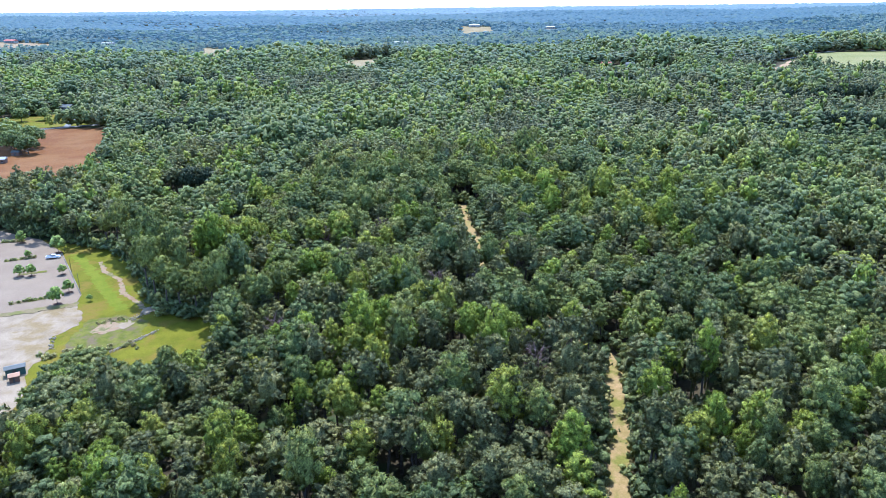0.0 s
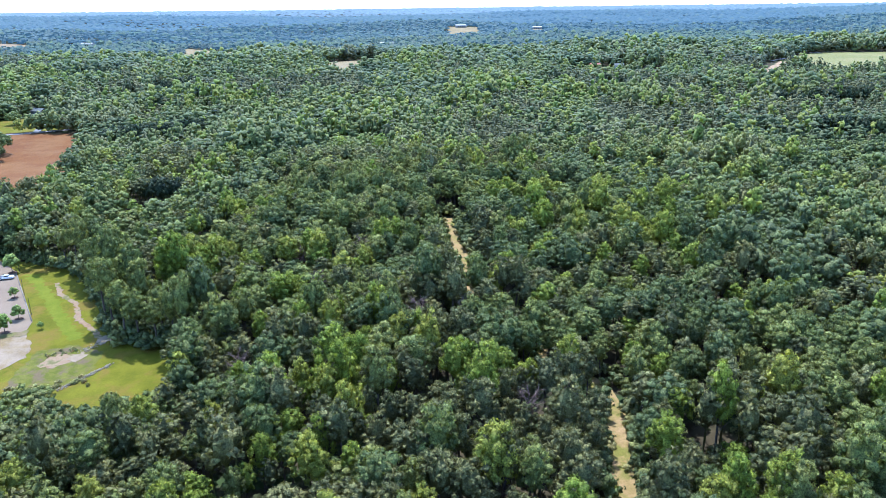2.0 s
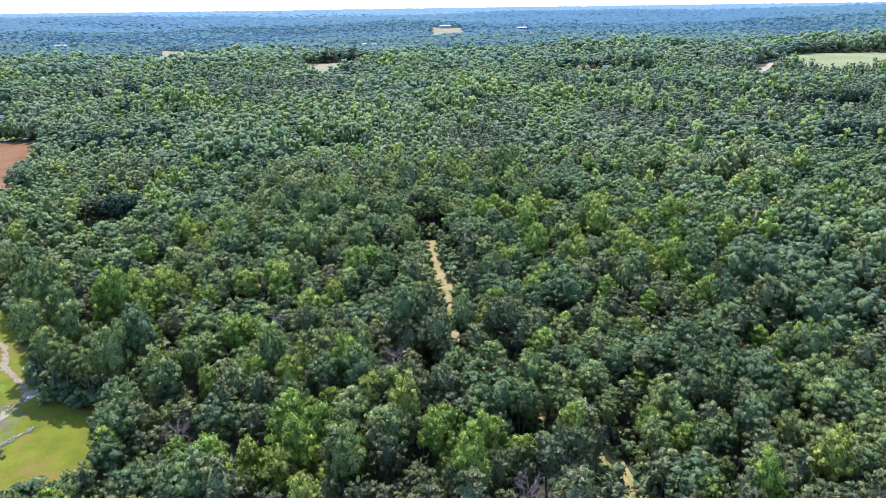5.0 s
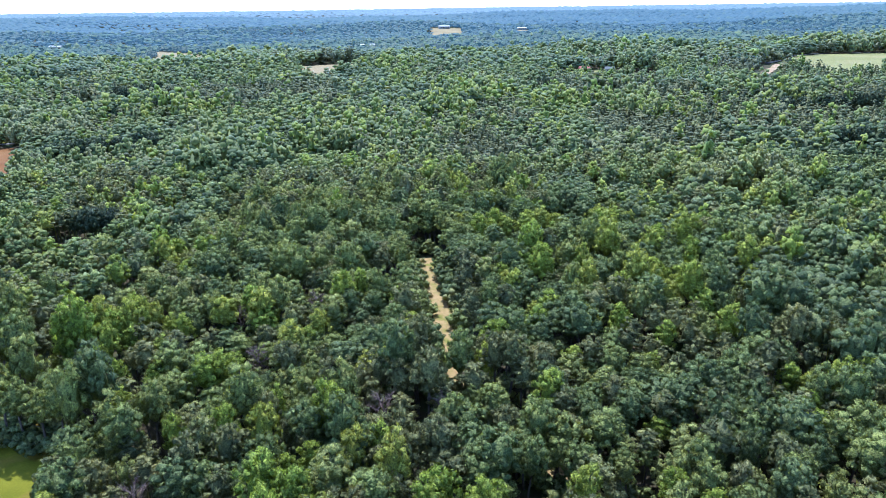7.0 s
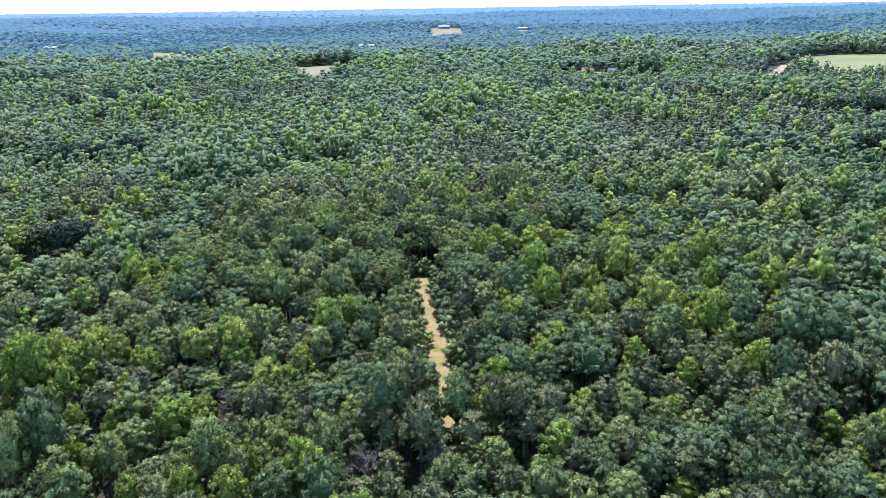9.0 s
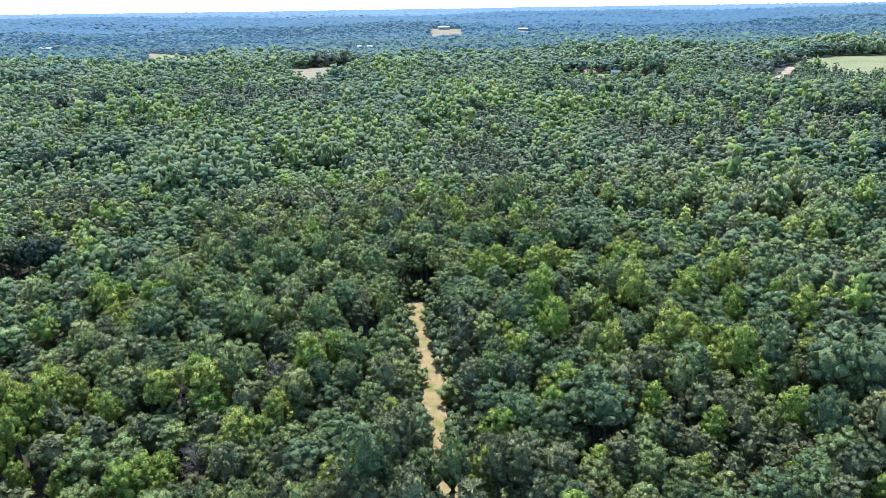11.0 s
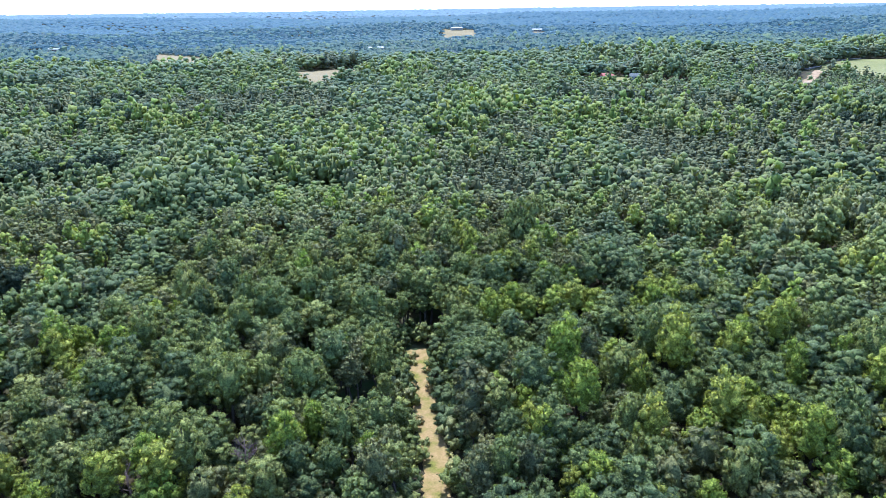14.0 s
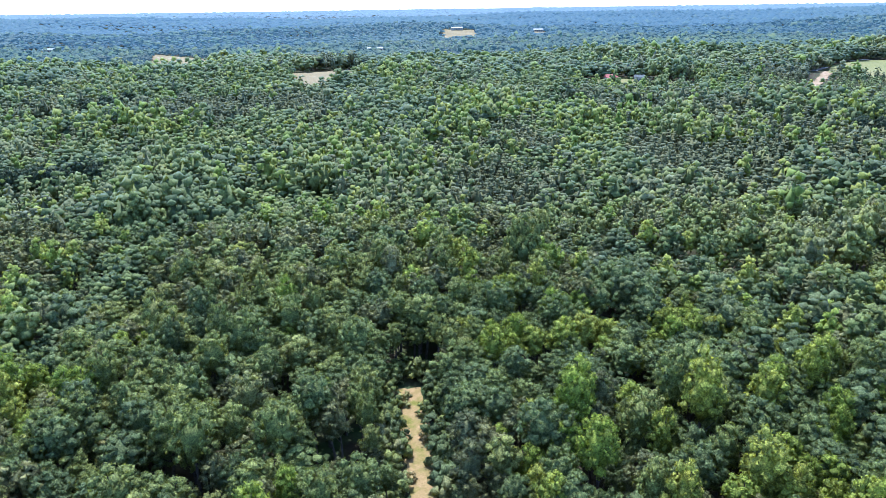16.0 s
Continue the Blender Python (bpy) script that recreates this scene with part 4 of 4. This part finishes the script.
for (x0, y0), (x1, y1) in zip(kerb_line, kerb_line[1:]):
    bm = box(math.hypot(x1 - x0, y1 - y0), 0.35, 0.3)
    m = Matrix.Translation(((x0 + x1) / 2, (y0 + y1) / 2, float(land((x0 + x1) / 2, (y0 + y1) / 2)) + 0.2)) @ Matrix.Rotation(math.atan2(y1 - y0, x1 - x0), 4, "Z")
    bmesh.ops.transform(bm, matrix=m, verts=bm.verts)
    bmesh.ops.triangulate(bm, faces=bm.faces)
    bm.verts.ensure_lookup_table()
    pieces.append((np.array([tuple(v.co) for v in bm.verts]), np.array([[v.index for v in f.verts] for f in bm.faces])))
    bm.free()
tagged(new("kerb", mesh_of("kerb", *joined(pieces), concrete)), "pale concrete kerb along the asphalt", "kerb", kind="structure")


# buildings
def gable(w, d, h, over=0.3):
    bm = bmesh.new()
    a, b = w / 2 + over, d / 2 + over
    v = [bm.verts.new(q) for q in ((-a, -b, 0), (a, -b, 0), (a, b, 0), (-a, b, 0), (-a, 0, h), (a, 0, h), (-a, -b, -0.15), (a, -b, -0.15), (a, b, -0.15), (-a, b, -0.15))]
    for q in ((0, 1, 5, 4), (2, 3, 4, 5), (1, 2, 5), (3, 0, 4), (9, 8, 7, 6), (6, 7, 1, 0), (7, 8, 2, 1), (8, 9, 3, 2), (9, 6, 0, 3)):
        bm.faces.new([v[i] for i in q])
    return bm


def building(name, label, category, w, d, h, rise, wall, roof, x, y, turn, windows=2, lift=0.2):
    top = tagged(new(name), label, category)
    part("wall", box(w, d, h), wall, top)
    ob = part("roof", gable(w, d, rise), roof, top)
    ob.location = (0, 0, h + 0.15)
    for k in range(windows):
        win = part("window", box(w * 0.14, 0.08, h * 0.34, (w * ((k + 0.5) / windows - 0.5) * 0.8 + w * 0.06, -d / 2, h * 0.38)), glass_dark, top)
        part("frame", box(w * 0.17, 0.05, 0.06 * h, (w * ((k + 0.5) / windows - 0.5) * 0.8 + w * 0.06, -d / 2 - 0.03, h * 0.32)), pale_wall, win)
    part("door", box(min(1.0, w * 0.2), 0.08, min(2.05, h * 0.8), (-w * 0.05, -d / 2, 0.02)), dark_steel, top)
    return on_land(top, x, y, turn, lift)


building("storage_shed", "dark green metal storage shed with a grey roof", "shed", 5.2, 2.5, 2.3, 0.5, green_wall, grey_roof, -129.4, 193, 30, 0, 0.22)
building("small_shed", "small shed with a faded orange sheet roof", "shed", 2.6, 2.4, 1.9, 0.4, brown_wall, rust_roof, -127.2, 188.5, 30, 0, 0.22)
building("barn", "small brown barn with a white metal roof at the field's edge", "barn", 9, 6, 3.0, 1.4, brown_wall, white_roof, -322, 515, 15, 2, 0.3)
building("garage", "small dark outbuilding under big trees", "outbuilding", 6, 5, 2.6, 1.0, brown_wall, grey_roof, -327, 546, 5, 1, 0.3)
building("house", "white house with a red roof in a clearing", "house", 14, 9, 4.5, 3.2, pale_wall, red_roof, 226, 1022, 10, 4, 0.5)
building("house", "white house with a grey roof in a clearing", "house", 12, 8, 4.5, 2.6, pale_wall, grey_roof, 258, 1018, -15, 3, 0.5)
building("house", "white house among lawns and round trees", "house", 15, 9, 4.2, 2.6, pale_wall, white_roof, -432, 745, 20, 4, 0.3)
building("house", "pale house at the end of the driveway", "house", 14, 9, 4.2, 2.6, pale_wall, grey_roof, -396, 768, -20, 4, 0.3)
for k, (cx, cy, half, deep) in enumerate(GLADES[:7]):
    building("farm_building", "long pale farm building with a white roof", "farm building", min(half, 34), 14, 6, 3.0, pale_wall, red_roof if k == 6 else white_roof, cx + (half * 0.3 if k % 2 else -half * 0.2), cy - 18, 6 - 4 * k, 4, 1.0)


# large trees that stand on open ground
def spreading_tree(variant, name, label, group, leaf):
    top = tagged(new(name), label, "tree", group=group)
    v, f = trunk("spreading", variant)
    new("trunk", mesh_of("trunk", v, f, bark)).parent = top
    v, f, n = crown("spreading", 40 + variant, 1, 12, 100, 0, 10, 0.45)
    new("crown", mesh_of("crown", v, f, leaf, normals=n)).parent = top
    return top


def set_out(kinds, places, tall):
    """Copies of a few trees at the places, each with its size."""
    for k, (x, y, size) in enumerate(places):
        place = Matrix.LocRotScale((x, y, float(land(x, y))), Euler((0, 0, k * 1.7)), None)
        if k < len(kinds):
            ob = kinds[k]
            ob.matrix_basis = place
        else:
            ob = copy_thing(kinds[k % len(kinds)], place)
        ob.scale = (size, size, size * tall)


set_out([spreading_tree(k, "shade_tree", "large dark green spreading tree on open ground", "trees on open ground", oak_leaf) for k in range(3)],
        [(-346, 572, 1.4), (-334, 556, 1.3), (-320, 550, 1.1), (-356, 588, 1.4), (-330, 576, 1.3), (-412, 707, 1.0), (-394, 716, 0.9), (-352, 704, 0.75), (-336, 697, 0.8),
         (-440, 715, 1.0), (-465, 700, 1.1), (-430, 735, 1.0), (-370, 735, 0.8)], 0.95)
# clumps of dark evergreens, then tree walls with their shade put in the leaves
set_out([spreading_tree(3 + k, "cedar_tree", "very dark green dense tree at a break in the woods, evergreen colour and painted shade", "dark evergreens", evergreen_shade_leaf) for k in range(3)],
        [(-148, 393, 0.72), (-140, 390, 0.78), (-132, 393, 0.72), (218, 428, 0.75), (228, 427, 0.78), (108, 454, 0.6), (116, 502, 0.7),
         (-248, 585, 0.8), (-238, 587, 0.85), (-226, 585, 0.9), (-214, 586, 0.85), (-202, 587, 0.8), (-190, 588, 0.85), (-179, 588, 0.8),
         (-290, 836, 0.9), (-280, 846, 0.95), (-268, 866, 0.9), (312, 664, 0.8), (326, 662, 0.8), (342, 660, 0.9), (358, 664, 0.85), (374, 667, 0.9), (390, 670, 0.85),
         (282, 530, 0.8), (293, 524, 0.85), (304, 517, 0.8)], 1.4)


# dead trees
def dead_tree(seed):
    r = np.random.default_rng(seed)
    top = tagged(new("dead_tree"), "bare greyish brown dead tree among green crowns", "tree", group="dead trees")
    v, f = tube([(0, 0, -0.4), (0.2, 0.1, 5), (0.0, 0.3, 10), (0.1, 0.2, 14.5)], (0.3, 0.22, 0.14, 0.04), 6)
    new("trunk", mesh_of("trunk", v, f, dead_bark)).parent = top
    pieces = []
    for k in range(20):
        a, z = 2.4 * k + r.uniform(-0.3, 0.3), 3.6 + 10.0 * k / 20
        reach = 4.4 * (1 - 0.55 * k / 20) * r.uniform(0.8, 1.1)
        d = np.array([math.cos(a), math.sin(a), 0.75])
        pieces.append(tube([(0, 0, z), d * reach * 0.5 + (0, 0, z), d * reach + (0, 0, z + 0.4)], (0.10, 0.07, 0.03), 3))
        for j in range(14):
            base = d * reach * r.uniform(0.3, 1.0) + np.array([0, 0, z])
            e = unit((d + r.normal(0, 0.8, 3) + (0, 0, 0.3))[None])[0] * r.uniform(0.9, 1.9)
            pieces.append(tube([base, base + e * 0.6, base + e + r.normal(0, 0.15, 3)], (0.045, 0.035, 0.015), 3))
    v, f = joined(pieces)
    new("crown", mesh_of("crown", v, f, dead_bark)).parent = top
    return top


for k, (x, y) in enumerate(DEAD):
    on_land(dead_tree(300 + k % 4), x, y, 70 * k, 0.0, 0.95 + 0.05 * (k % 4))
